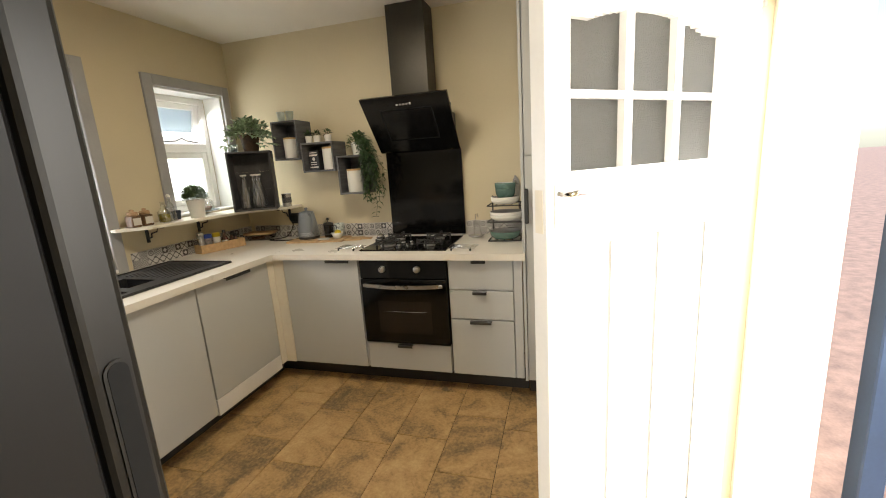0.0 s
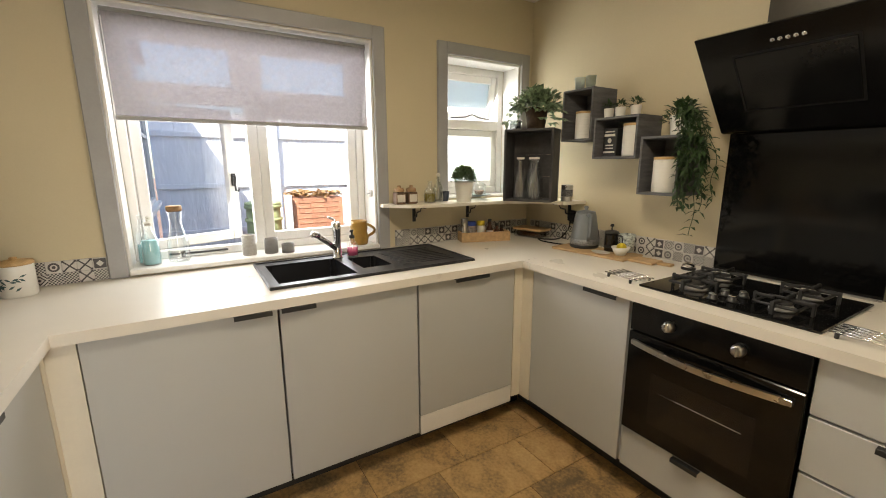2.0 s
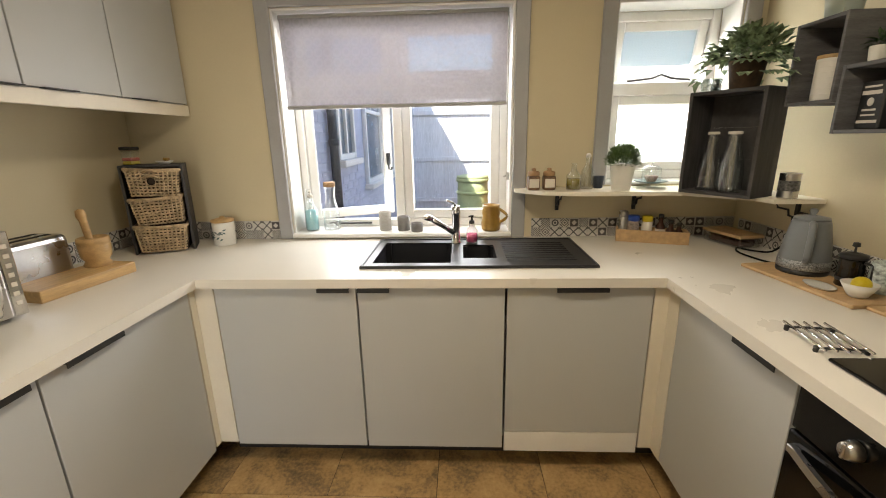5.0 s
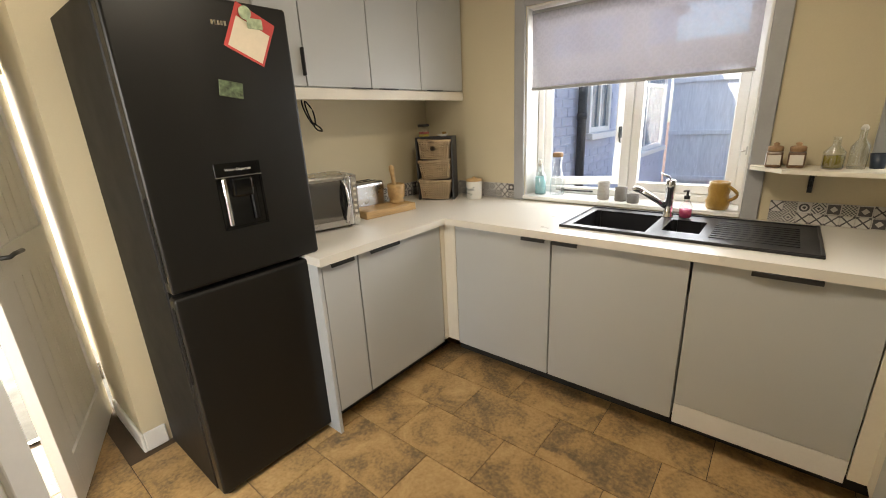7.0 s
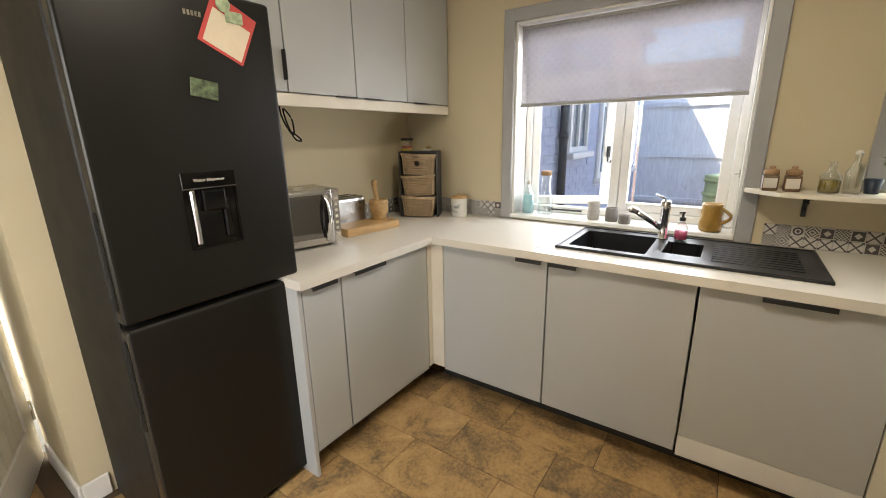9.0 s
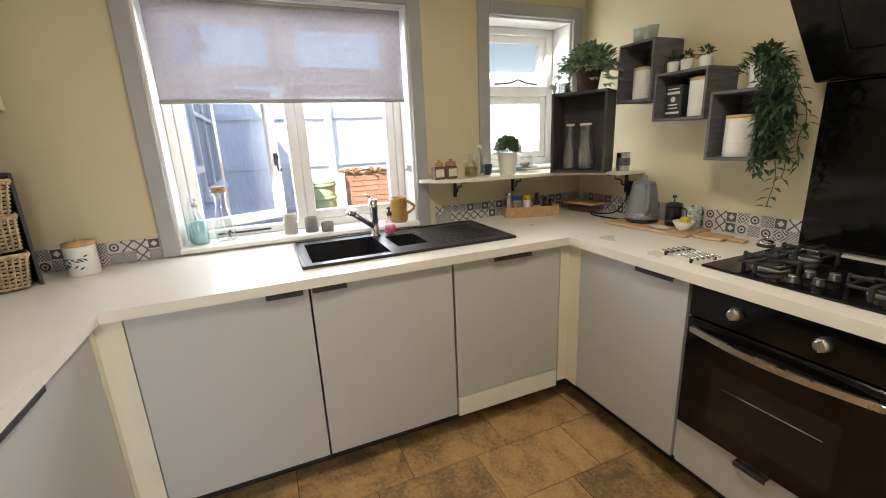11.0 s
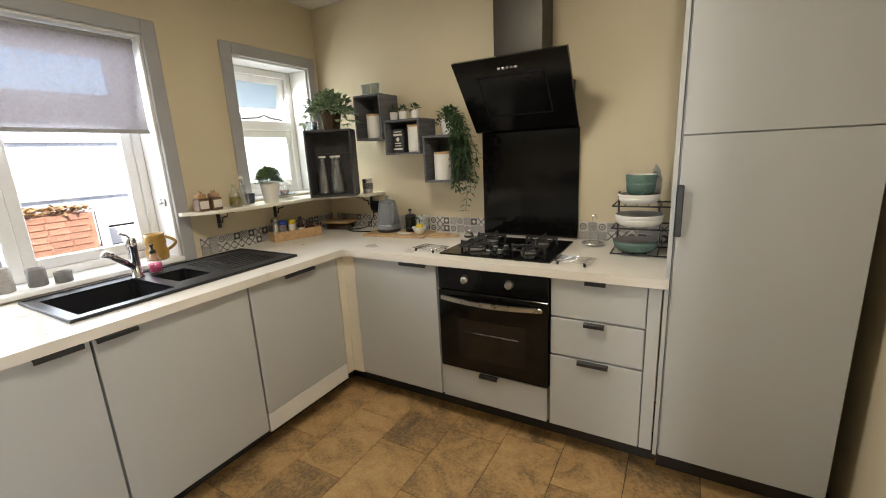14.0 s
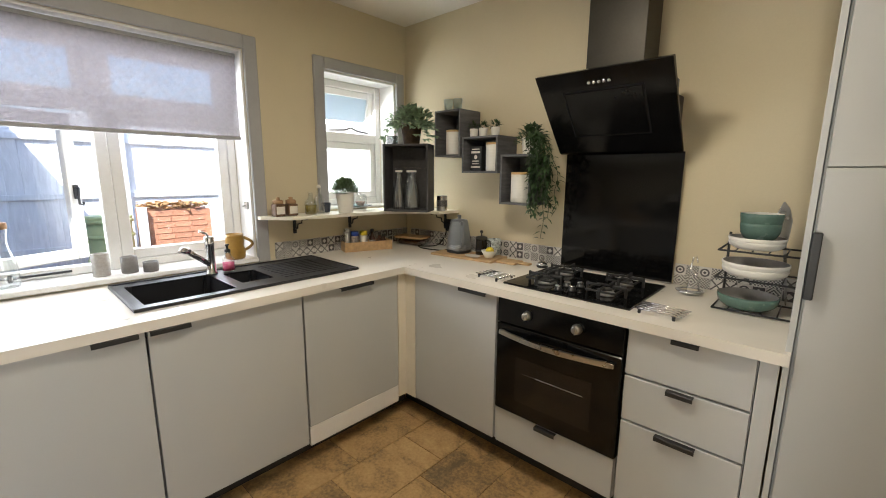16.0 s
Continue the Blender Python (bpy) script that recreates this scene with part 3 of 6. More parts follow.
tagged(finish("plinth_board", box(-1.83, -1.815, 1.602, 2.17, 0.105, 0.203, 0.001), "white"), "white plinth board under the appliance unit", "plinth")
front_unit("corner_unit", "pale grey base unit with one door beside the oven", 0.56, [(0, 0.555, 0.135, 0.875, 0.42, 0.17, "door")], at=(-1.735, FY, 0))
front_unit("drawer_unit", "pale grey unit of three drawers with black lip handles", 0.39, [(0, 0.388, 0.692, 0.875, 0.19, 0.085, "drawer"), (0, 0.388, 0.506, 0.684, 0.19, 0.085, "drawer"), (0, 0.388, 0.135, 0.498, 0.19, 0.13, "drawer")], at=(-0.586, FY, 0))
front_unit("narrow_unit", "narrow pale grey base unit beside the fridge", 0.2, [(0, 0.198, 0.12, 0.875, 0.1, 0.13, "door")], at=(-0.965, FB, 0), rz=180, depth=0.5)
front_unit("base_unit", "wide pale grey base unit under the microwave", 0.61, [(0, 0.605, 0.12, 0.875, 0.16, 0.2, "door")], at=(-1.167, FB, 0), rz=180, depth=0.5)
tagged(finish("end_panel", box(-0.963, -0.945, YB, FB, 0.0, 0.875, 0.001), "unit"), "pale grey end panel beside the fridge", "panel")
# corner posts
for nm, bm in (("corner_post", merge(box(FX - 0.018, FX, 2.176, FY + 0.02, 0.13, 0.873, 0.001), box(FX + 0.001, -1.737, FY, FY + 0.018, 0.13, 0.873, 0.001))), ("corner_post", merge(box(FX - 0.018, FX, FB - 0.02, 0.408, 0.13, 0.873, 0.001), box(FX + 0.001, -1.780, FB - 0.018, FB, 0.13, 0.873, 0.001)))):
    tagged(finish(nm, bm, "cream"), "cream corner filler between two base units", "corner post", "corner posts")
tagged(finish("filler_panel", box(-0.194, -0.146, FY + 0.002, FY + 0.02, 0.135, 0.873, 0.001), "unit"), "pale grey filler strip beside the drawers", "panel")
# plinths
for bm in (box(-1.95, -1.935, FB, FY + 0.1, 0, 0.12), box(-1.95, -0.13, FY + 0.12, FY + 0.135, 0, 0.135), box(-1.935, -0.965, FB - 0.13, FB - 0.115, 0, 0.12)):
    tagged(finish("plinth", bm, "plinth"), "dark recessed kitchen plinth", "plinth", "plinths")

# worktop in one U
worktop = thing("worktop", "cream laminate worktop running round three walls", "worktop")
part("window_run", (turned(wall_with_holes(YB, YH, XW, -1.79, [(1.029, 1.381, -2.341, -1.974), (1.424, 1.586, -2.291, -2.044)], 0.876, 0.914, "x"), Matrix(((0, 0, 1, 0), (0, 1, 0, 0), (1, 0, 0, 0), (0, 0, 0, 1))))), "worktop", worktop)
part("hob_run", box(-1.79, -0.126, FY - 0.028, YH, 0.876, 0.914), "worktop", worktop)
part("fridge_run", box(-1.79, -0.944, YB, FB + 0.027, 0.876, 0.914), "worktop", worktop)

# oven and the drawer below it
ov = thing("oven", "black glass built-in electric oven", "oven", (-1.165, FY, 0.32))
part("body", box(0.005, 0.57, 0.02, 0.5, 0.0, 0.55), "black", ov)
part("control_panel", box(0.002, 0.573, -0.012, 0.02, 0.435, 0.55, 0.003), "blackglass", ov)
dr = part("door", box(0.002, 0.573, -0.016, 0.02, 0.004, 0.43, 0.004), "blackglass", ov)
part("door_window", box(0.11, 0.465, -0.0175, -0.0155, 0.075, 0.29, 0.0005), mat("oven_window", (0.012, 0.01, 0.009), 0.12, bump=0.0), dr, "smoked glass oven window")
part("rack", tube([(0.15, -0.0185, 0.22), (0.43, -0.0185, 0.22)], 0.0012), "steel", dr)
bow = bmesh.new()
pts = arc(lambda s: (0.035 + 0.5 * s, -0.03 - 0.035 * math.sin(math.pi * s), 0.392), 16)
for p, q in zip(pts, pts[1:]):
    vs = [bow.verts.new((a[0], a[1] + dy, a[2] + dz)) for a in (p, q) for dy, dz in ((0, -0.011), (0, 0.011), (0.012, 0.011), (0.012, -0.011))]
    for k in range(4):
        bow.faces.new((vs[k], vs[(k + 1) % 4], vs[4 + (k + 1) % 4], vs[4 + k]))
bmesh.ops.remove_doubles(bow, verts=bow.verts, dist=1e-5)
hd = part("handle", bow, "steel", dr, "bowed brushed-steel handle")
for kx in (0.035, 0.535):
    part("handle_mount", box(kx - 0.012, kx + 0.012, -0.032, -0.014, 0.382, 0.402, 0.002), "steel", dr)
for kx in (0.16, 0.39):
    kb = turned(lathe([(0.021, 0), (0.021, 0.012), (0.017, 0.026), (0.012, 0.028)], 20), pose(kx, -0.012, 0.497, 90, 0, 0))
    part("knob", merge(kb, box(kx - 0.004, kx + 0.004, -0.043, -0.036, 0.479, 0.515, 0.002)), "steel", ov, "silver control knob")
front_unit("low_cabinet", "pale grey drawer cabinet under the built-in oven", 0.57, [(0, 0.568, 0.135, 0.316, 0.27, 0.1, "drawer")], carc=(0.135, 0.316), at=(-1.165, FY, 0))

# tall unit
tu = thing("tall_unit", "tall pale grey larder unit with two plain doors", "cabinet", (-0.122, FY - 0.005, 0))
part("body", box(0.0, 0.55, 0.021, 0.6, 0.12, 2.25), "unit", tu)
part("side_panel", box(-0.018, -0.002, 0.006, 0.6, 0.12, 2.25, 0.001), "unit", tu)
ld = part("door", box(0.006, 0.547, 0.0, 0.019, 0.13, 1.448, 0.0015), "unit", tu)
part("handle", merge(box(0.0, 0.022, -0.026, -0.004, 1.085, 1.275, 0.003), box(0.003, 0.007, -0.006, 0.004, 1.085, 1.275)), "black", ld, "black edge handle")
part("upper_door", box(0.006, 0.547, 0.0, 0.019, 1.452, 2.245, 0.0015), "unit", tu)
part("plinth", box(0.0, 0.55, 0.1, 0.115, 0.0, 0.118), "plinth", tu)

# wall units over the south worktop: local x runs along -x
wu_y = 0.012
for x0, x1, hx, up in ((-1.235, -1.02, -1.22, True), (-1.64, -1.238, -1.565, False), (-2.045, -1.643, -1.76, False), (-2.475, -2.048, -2.165, False)):
    w = thing("wall_unit", "pale grey wall unit with a plain door", "cabinet", (x1, wu_y, 1.63), 180, "wall units")
    wd_ = x1 - x0
    part("body", box(0.002, wd_ - 0.002, 0.021, 0.355, 0.0, 0.75), "carcass", w)
    d = part("door", box(0.0015, wd_ - 0.0015, 0.0, 0.019, 0.004, 0.75, 0.0015), "unit", w)
    if up:
        part("handle", box(x1 - hx + 0.0, x1 - hx + 0.006, -0.024, 0.002, 0.05, 0.17, 0.001), "black", d, "black edge handle")
    else:
        c = x1 - hx
        part("handle", box(c - 0.065, c + 0.065, -0.022, 0.002, 0.0, 0.004, 0.001), "black", d, "black lip handle")
tagged(finish("cornice_board", box(-2.475, -1.02, wu_y - 0.02, wu_y + 0.003, 1.575, 1.628, 0.002), "cream"), "cream light pelmet below the wall units", "pelmet")
tagged(finish("cornice_bottom", box(-2.475, -1.02, wu_y - 0.355, wu_y - 0.021, 1.612, 1.628, 0.001), "carcass"), "white board under the wall units", "pelmet")

# ---- sink ----
sk = thing("sink", "black composite sink with a bowl, half bowl and drainer", "sink", (-2.41, 0.99, 0.914))
SD = 0.49


def rim_with_bowls():
    bm = wall_with_holes(0, 1.0, 0, SD, [(0.045, 0.385, 0.075, 0.43), (0.44, 0.59, 0.125, 0.36)], 0.0, 0.008, "x")
    return turned(bm, Matrix(((0, 0, 1, 0), (0, 1, 0, 0), (1, 0, 0, 0), (0, 0, 0, 1))))


def bowl(u0, u1, x0, x1, deep):
    bm = bmesh.new()
    bmesh.ops.create_cube(bm, size=1, matrix=Matrix.Translation(((x0 + x1) / 2, (u0 + u1) / 2, 0.006 - deep / 2)) @ Matrix.Diagonal((x1 - x0, u1 - u0, deep, 1)))
    top = max(bm.faces, key=lambda f: f.calc_center_median().z)
    bmesh.ops.delete(bm, geom=[top], context="FACES_ONLY")
    bmesh.ops.bevel(bm, geom=[e for e in bm.edges if not e.is_boundary], offset=0.025, segments=3, affect="EDGES")
    return bm


part("rim", rim_with_bowls(), "granite", sk)
# the cut-out shows through the worktop as dark bowls standing just proud of it
b1 = part("bowl", bowl(0.045, 0.385, 0.075, 0.43, 0.17), "granite", sk)
b2 = part("half_bowl", bowl(0.44, 0.59, 0.125, 0.36, 0.12), "granite", sk)
for k in range(9):
    xx = 0.09 + k * 0.038
    part("drainer_rib", tube([(xx, 0.63, 0.0075), (xx, 0.93, 0.0075)], 0.004, 6), "granite", sk)
part("raised_edge", merge(box(0, 0.012, 0, 1, 0.008, 0.013, 0.002), box(SD - 0.012, SD, 0, 1, 0.008, 0.013, 0.002), box(0.012, SD - 0.012, 0, 0.012, 0.008, 0.013, 0.002), box(0.012, SD - 0.012, 0.988, 1, 0.008, 0.013, 0.002)), "granite", sk)
part("waste", lathe([(0.04, 0), (0.04, 0.004), (0.025, 0.002)], 20, (0.25, 0.2, -0.163)), "steel", b1)
part("overflow", box(0.28, 0.31, 0.582, 0.588, -0.03, -0.02, 0.002), "steel", b2)

tp = thing("mixer_tap", "brushed-steel single-lever mixer tap behind the sink", "tap", (-2.335, 1.395, 0.922))
part("body", lathe([(0.027, 0), (0.027, 0.005), (0.022, 0.009), (0.021, 0.06), (0.021, 0.14), (0.0225, 0.143), (0.0225, 0.185), (0.02, 0.19), (0.004, 0.192)], 20), "chrome", tp)
part("spout", tube([(0.008, -0.012, 0.055), (0.05, -0.078, 0.108), (0.078, -0.122, 0.142)], 0.0135, 12), "chrome", tp)
part("nozzle", tube([(0.074, -0.116, 0.139), (0.09, -0.142, 0.15), (0.094, -0.148, 0.138)], 0.0165, 12), "chrome", tp)
part("lever", tube([(0, 0, 0.188), (0.004, -0.012, 0.205), (0.018, -0.045, 0.222)], 0.0055, 10), "chrome", tp)


# ---- hob, splashback and hood ----
hb = thing("gas_hob", "black glass gas hob with four cast-iron pan supports", "hob", (-1.19, 2.29, 0.914))
part("glass_top", box(0, 0.585, 0, 0.47, 0.0, 0.009, 0.003), "blackglass", hb)
for bx_, by_, br in ((0.15, 0.13, 0.05), (0.15, 0.35, 0.038), (0.44, 0.35, 0.042), (0.44, 0.13, 0.038)):
    bn = part("burner", merge(lathe([(br, 0.009), (br, 0.018), (br * 0.8, 0.022), (br * 0.75, 0.03), (br * 0.4, 0.032)], 20, (bx_, by_, 0))), "stoneware", hb, "dull grey gas burner")
    part("burner_cap", lathe([(br * 0.72, 0.03), (br * 0.7, 0.036), (br * 0.3, 0.038)], 20, (bx_, by_, 0)), "iron", bn)
    g, q = bmesh.new(), 0.066
    for k in range(4):
        arm = merge(box(0.026, 0.085, -0.005, 0.005, 0.04, 0.051, 0.002), box(0.077, 0.087, -0.006, 0.006, 0.009, 0.054, 0.002), box(q - 0.009, q, -q, q, 0.03, 0.039, 0.002))
        merge(g, turned(arm, Matrix.Translation((bx_, by_, 0)) @ pose(0, 0, 0, 0, 0, 90 * k)))
    part("pan_support", g, "iron", hb, "square cast-iron pan support")
for k in range(4):
    kx, ky = 0.27 + 0.05 * (k % 2) - 0.01, 0.05 + 0.085 * (k // 2) + 0.03 * (k % 2)
    kn = part("knob", lathe([(0.019, 0.009), (0.019, 0.014), (0.015, 0.016), (0.014, 0.03)], 16, (kx, ky, 0)), "black", hb, "black gas knob with silver cap")
    part("cap", lathe([(0.0142, 0.029), (0.0138, 0.0325), (0.002, 0.033)], 16, (kx, ky, 0)), "steel", kn)
sp = thing("splashback", "black glass splashback behind the hob", "splashback", (-1.175, YH - 0.012, 0.914))
part("sheet", box(0, 0.572, -0.008, 0.0, 0.0, 0.62, 0.002), "blackglass", sp)
part("bottom_strip", box(0, 0.572, -0.018, 0.0, 0.0005, 0.008, 0.001), "steel", sp, "silver strip")
hdn = thing("cooker_hood", "black angled glass cooker hood with a dark chimney", "cooker hood", (-0.885, YH, 1.535))
hm = bmesh.new()
T, Bm = (-0.385, 0.33), (-0.10, 0.0)
vs = [hm.verts.new(p) for x in (-0.292, 0.292) for p in ((x, T[0], T[1]), (x, Bm[0], Bm[1]), (x, Bm[0] + 0.02, Bm[1] - 0.006), (x, T[0] + 0.03, T[1] + 0.012))]
for q in ((0, 1, 5, 4), (1, 2, 6, 5), (2, 3, 7, 6), (3, 0, 4, 7), (3, 2, 1, 0), (4, 5, 6, 7)):
    hm.faces.new([vs[i] for i in q])
bmesh.ops.bevel(hm, geom=hm.edges[:], offset=0.003, segments=1, affect="EDGES")
part("glass_front", hm, mat("hood_glass", (0.005, 0.005, 0.005), 0.14, bump=0.0, spec=0.2), hdn, "sloping black glass front")
n = Vector((0, Bm[1] - T[1], -(Bm[0] - T[0]))).normalized()
way = Vector((0, Bm[0] - T[0], Bm[1] - T[1]))
tilt = math.degrees(math.atan2(way.y, -way.z))
slope = pose(0, T[0], T[1], tilt, 0, 0)
part("filter_panel", turned(merge(box(-0.17, 0.17, -0.0045, -0.0005, -0.33, -0.10, 0.003)), slope), mat("hood_panel", (0.006, 0.006, 0.006), 0.14, bump=0.0, spec=0.2), hdn)
gm = bmesh.new()
for a in (box(-0.178, -0.17, -0.002, 0.001, -0.338, -0.092), box(0.17, 0.178, -0.002, 0.001, -0.338, -0.092), box(-0.17, 0.17, -0.002, 0.001, -0.338, -0.33), box(-0.17, 0.17, -0.002, 0.001, -0.1, -0.092)):
    merge(gm, a)
part("panel_gap", turned(gm, slope), "cable", hdn)
for k in range(5):
    part("button", turned(turned(lathe([(0.008, 0), (0.008, 0.004), (0.006, 0.006)], 14), pose(-0.045 + 0.022 * k, 0, -0.06, 90, 0, 0)), slope), "chrome", hdn, "round silver button")
part("body", merge(box(-0.25, 0.25, -0.10, -0.002, 0.03, 0.24, 0.004), box(-0.25, 0.25, -0.2, -0.1, 0.17, 0.3, 0.004)), "black", hdn)
part("chimney", box(-0.135, 0.125, -0.19, -0.002, 0.24, ZC - 1.536, 0.002), mat("chimney_metal", (0.05, 0.045, 0.035), 0.38, metal=0.6, bump=0.02), hdn, "dark metal chimney")

# ---- fridge freezer ----
def pill(x0, x1, y0, y1, z0, z1):
    """A plate with round ends that stands on the side of a door."""
    r, c = (y1 - y0) / 2, (y0 + y1) / 2
    rim = [(c + r * math.cos(math.pi * k / 8), z1 - r + r * math.sin(math.pi * k / 8)) for k in range(9)] + [(c - r * math.cos(math.pi * k / 8), z0 + r - r * math.sin(math.pi * k / 8)) for k in range(9)]
    bm = bmesh.new()
    low, top = [bm.verts.new((x0, y, z)) for y, z in rim], [bm.verts.new((x1, y, z)) for y, z in rim]
    bm.faces.new(top)
    for k in range(len(rim)):
        j = (k + 1) % len(rim)
        bm.faces.new((low[k], low[j], top[j], top[k]))
    return bm


fr = thing("fridge_freezer", "tall dark graphite fridge freezer with water dispenser", "fridge", (-0.715, 0.258, 0))
part("body", box(-0.295, 0.298, -0.56, -0.065, 0.02, 1.87, 0.006), "fridgeside", fr)
fdoor = part("fridge_door", box(-0.298, 0.298, -0.06, 0.0, 0.915, 1.88, 0.012, seg=3), "fridge", fr)
zdoor = part("freezer_door", box(-0.298, 0.298, -0.06, 0.0, 0.03, 0.898, 0.012, seg=3), "fridge", fr)
part("gasket", box(-0.285, 0.285, -0.075, -0.06, 0.03, 1.87), "cable", fr)
for z0, z1, p in ((0.96, 1.25, fdoor), (0.55, 0.86, zdoor)):
    grip = part("grip_edge", pill(0.297, 0.3, -0.046, -0.014, z0 - 0.006, z1 + 0.006), "fridge", p, "rounded dark grip rim")
    # No recess is cut: its dark is put into the pill's colour.
    part("grip_pill", pill(0.2995, 0.3008, -0.042, -0.018, z0 - 0.002, z1 + 0.002), "cable", grip, "flat black pill for the dark of the side grip")
for k in (-0.26, 0.26):
    part("foot", lathe([(0.02, 0), (0.02, 0.022)], 12, (k, -0.05, 0)), "black", fr)
ds = part("dispenser", merge(box(-0.09, 0.08, -0.002, 0.003, 1.29, 1.34, 0.001), box(-0.09, -0.082, -0.002, 0.004, 1.105, 1.29), box(0.072, 0.08, -0.002, 0.004, 1.105, 1.29), box(-0.09, 0.08, -0.002, 0.004, 1.098, 1.106)), "blackglass", fdoor, "black water dispenser panel")
part("cavity", box(-0.082, 0.072, -0.001, 0.001, 1.106, 1.29), "blackglass", ds)
part("lever", merge(box(-0.045, 0.03, 0.001, 0.02, 1.215, 1.285, 0.008, seg=2), box(-0.06, -0.035, 0.001, 0.012, 1.12, 1.25, 0.005)), "blackglass", ds, "glossy black lever")
part("chrome_line", merge(box(-0.09, 0.08, 0.003, 0.0045, 1.288, 1.292), box(0.045, 0.062, 0.001, 0.01, 1.11, 1.285, 0.004)), "chrome", ds)


def text(body, size, m, material, parent, name="lettering"):
    cu = bpy.data.curves.new(name, "FONT")
    cu.body, cu.size, cu.align_x, cu.align_y, cu.extrude = body, size, "CENTER", "CENTER", 0.0006
    tmp = bpy.data.objects.new(name, cu)
    scene.collection.objects.link(tmp)
    dg = bpy.context.evaluated_depsgraph_get()
    me = bpy.data.meshes.new_from_object(tmp.evaluated_get(dg))
    bpy.data.objects.remove(tmp)
    me.materials.clear()
    me.materials.append(M[material])
    ob = new(name, me)
    ob.parent = parent
    ob.matrix_basis = m
    return ob


text("Water Dispenser", 0.014, pose(-0.005, 0.0042, 1.315, 90, 0, 180), "label", ds)
badge = bmesh.new()
for k in range(5):
    box(-0.06 + 0.011 * k, -0.052 + 0.011 * k, 0.0, 0.002, 1.795, 1.81, 0.0005, badge)
part("badge", badge, "chrome", fdoor, "small silver badge")
nt_ = thing("note_card", "red card with cream paper held on the fridge door", "note", (-0.855, 0.2585, 1.775), 180)
part("card", turned(box(-0.075, 0.075, -0.002, -0.0005, -0.08, 0.08, 0.0005), pose(0, 0, 0, 0, 25, 0)), "red", nt_)
part("paper", turned(box(-0.062, 0.066, -0.0035, -0.002, -0.072, 0.035, 0.0005), pose(0, 0, 0, 0, 25, 0)), "paper", nt_, "cream paper")
part("magnet", merge(turned(lathe([(0.022, 0), (0.022, 0.006), (0.016, 0.01)], 16), pose(-0.01, -0.004, 0.07, 90, 0, 0)), box(-0.008, 0.05, -0.01, -0.004, 0.02, 0.055, 0.003)), mat("spoon_magnet", (0.42, 0.5, 0.3), 0.5, var=0.3, scale=40), nt_, "pale green and yellow magnet")
mg = thing("fridge_magnet", "small picture magnet on the fridge door", "magnet", (-0.75, 0.2585, 1.59), 180)
part("plate", turned(box(-0.042, 0.042, -0.006, -0.0005, -0.027, 0.027, 0.002), pose(0, 0, 0, 0, 8, 0)), "photo", mg)

# ---- corner shelf and wall boxes ----
poly = [(XW + 0.001, 1.70), (XW + 0.06, 1.70), (-2.30, 1.82), (-2.26, 2.0), (-2.24, 2.45), (-2.05, 2.655), (-1.965, 2.665), (-1.955, YH - 0.001), (XW + 0.001, YH - 0.001)]
sb = bmesh.new()
f0 = sb.faces.new([sb.verts.new((x, y, 1.163)) for x, y in poly])
ext = bmesh.ops.extrude_face_region(sb, geom=[f0])
bmesh.ops.translate(sb, vec=(0, 0, 0.018), verts=[v for v in ext["geom"] if isinstance(v, bmesh.types.BMVert)])
shelf = thing("corner_shelf", "cream painted corner shelf on black brackets", "shelf")
part("board", sb, "cream", shelf)
for x, y, rz in ((XW, 1.93, 0), (XW, 2.33, 0), (-2.08, YH, -90)):
    bm = merge(box(0, 0.15, -0.009, 0.009, 1.152, 1.162, 0.001), box(0.0, 0.012, -0.009, 0.009, 1.06, 1.155, 0.001), tube([(0.012, 0, 1.085), (0.04, 0, 1.095), (0.045, 0, 1.12), (0.09, 0, 1.13), (0.1, 0, 1.152)], 0.005, 6))
    part("bracket", turned(bm, pose(x, y, 0, 0, 0, rz)), "black", shelf, "black iron bracket")


def crate(name, label, w, h, d, at, rz, material, board=0.012, group="wall boxes", cat="box shelf"):
    """An open-fronted wooden box, front along local x at y = 0."""
    c = thing(name, label, cat, at, rz, group)
    part("side", box(0, board, 0, d, 0, h, 0.001), material, c)
    part("side", box(w - board, w, 0, d, 0, h, 0.001), material, c)
    part("top", box(board, w - board, 0.001, d, h - board, h, 0.001), material, c)
    part("bottom", box(board, w - board, 0.001, d, 0, board, 0.001), material, c)
    nb = 3
    for k in range(nb):
        part("back_slat", box(board, w - board, d - 0.008, d - 0.001, board + (h - 2 * board) * k / nb + 0.0002, board + (h - 2 * board) * (k + 1) / nb - 0.0002), material, c)
    return c


BD = YH - 2.662
crate("wall_box", "upright grey washed wooden box shelf on the wall", 0.212, 0.28, BD, (-2.0, 2.66, 1.533), 0, "greywood")
crate("wall_box", "wide grey washed wooden box shelf on the wall", 0.262, 0.212, BD, (-1.77, 2.66, 1.432), 0, "greywood")
crate("wall_box", "upright grey wooden box shelf draped with trailing plant", 0.2, 0.277, BD, (-1.487, 2.66, 1.257), 0, "greywood")
CR = 30.8
crate("corner_crate", "dark stained wooden crate standing on the corner shelf", 0.30, 0.43, 0.17, (-2.235, 2.425, 1.181), CR, "darkwood", 0.014, "", "crate")


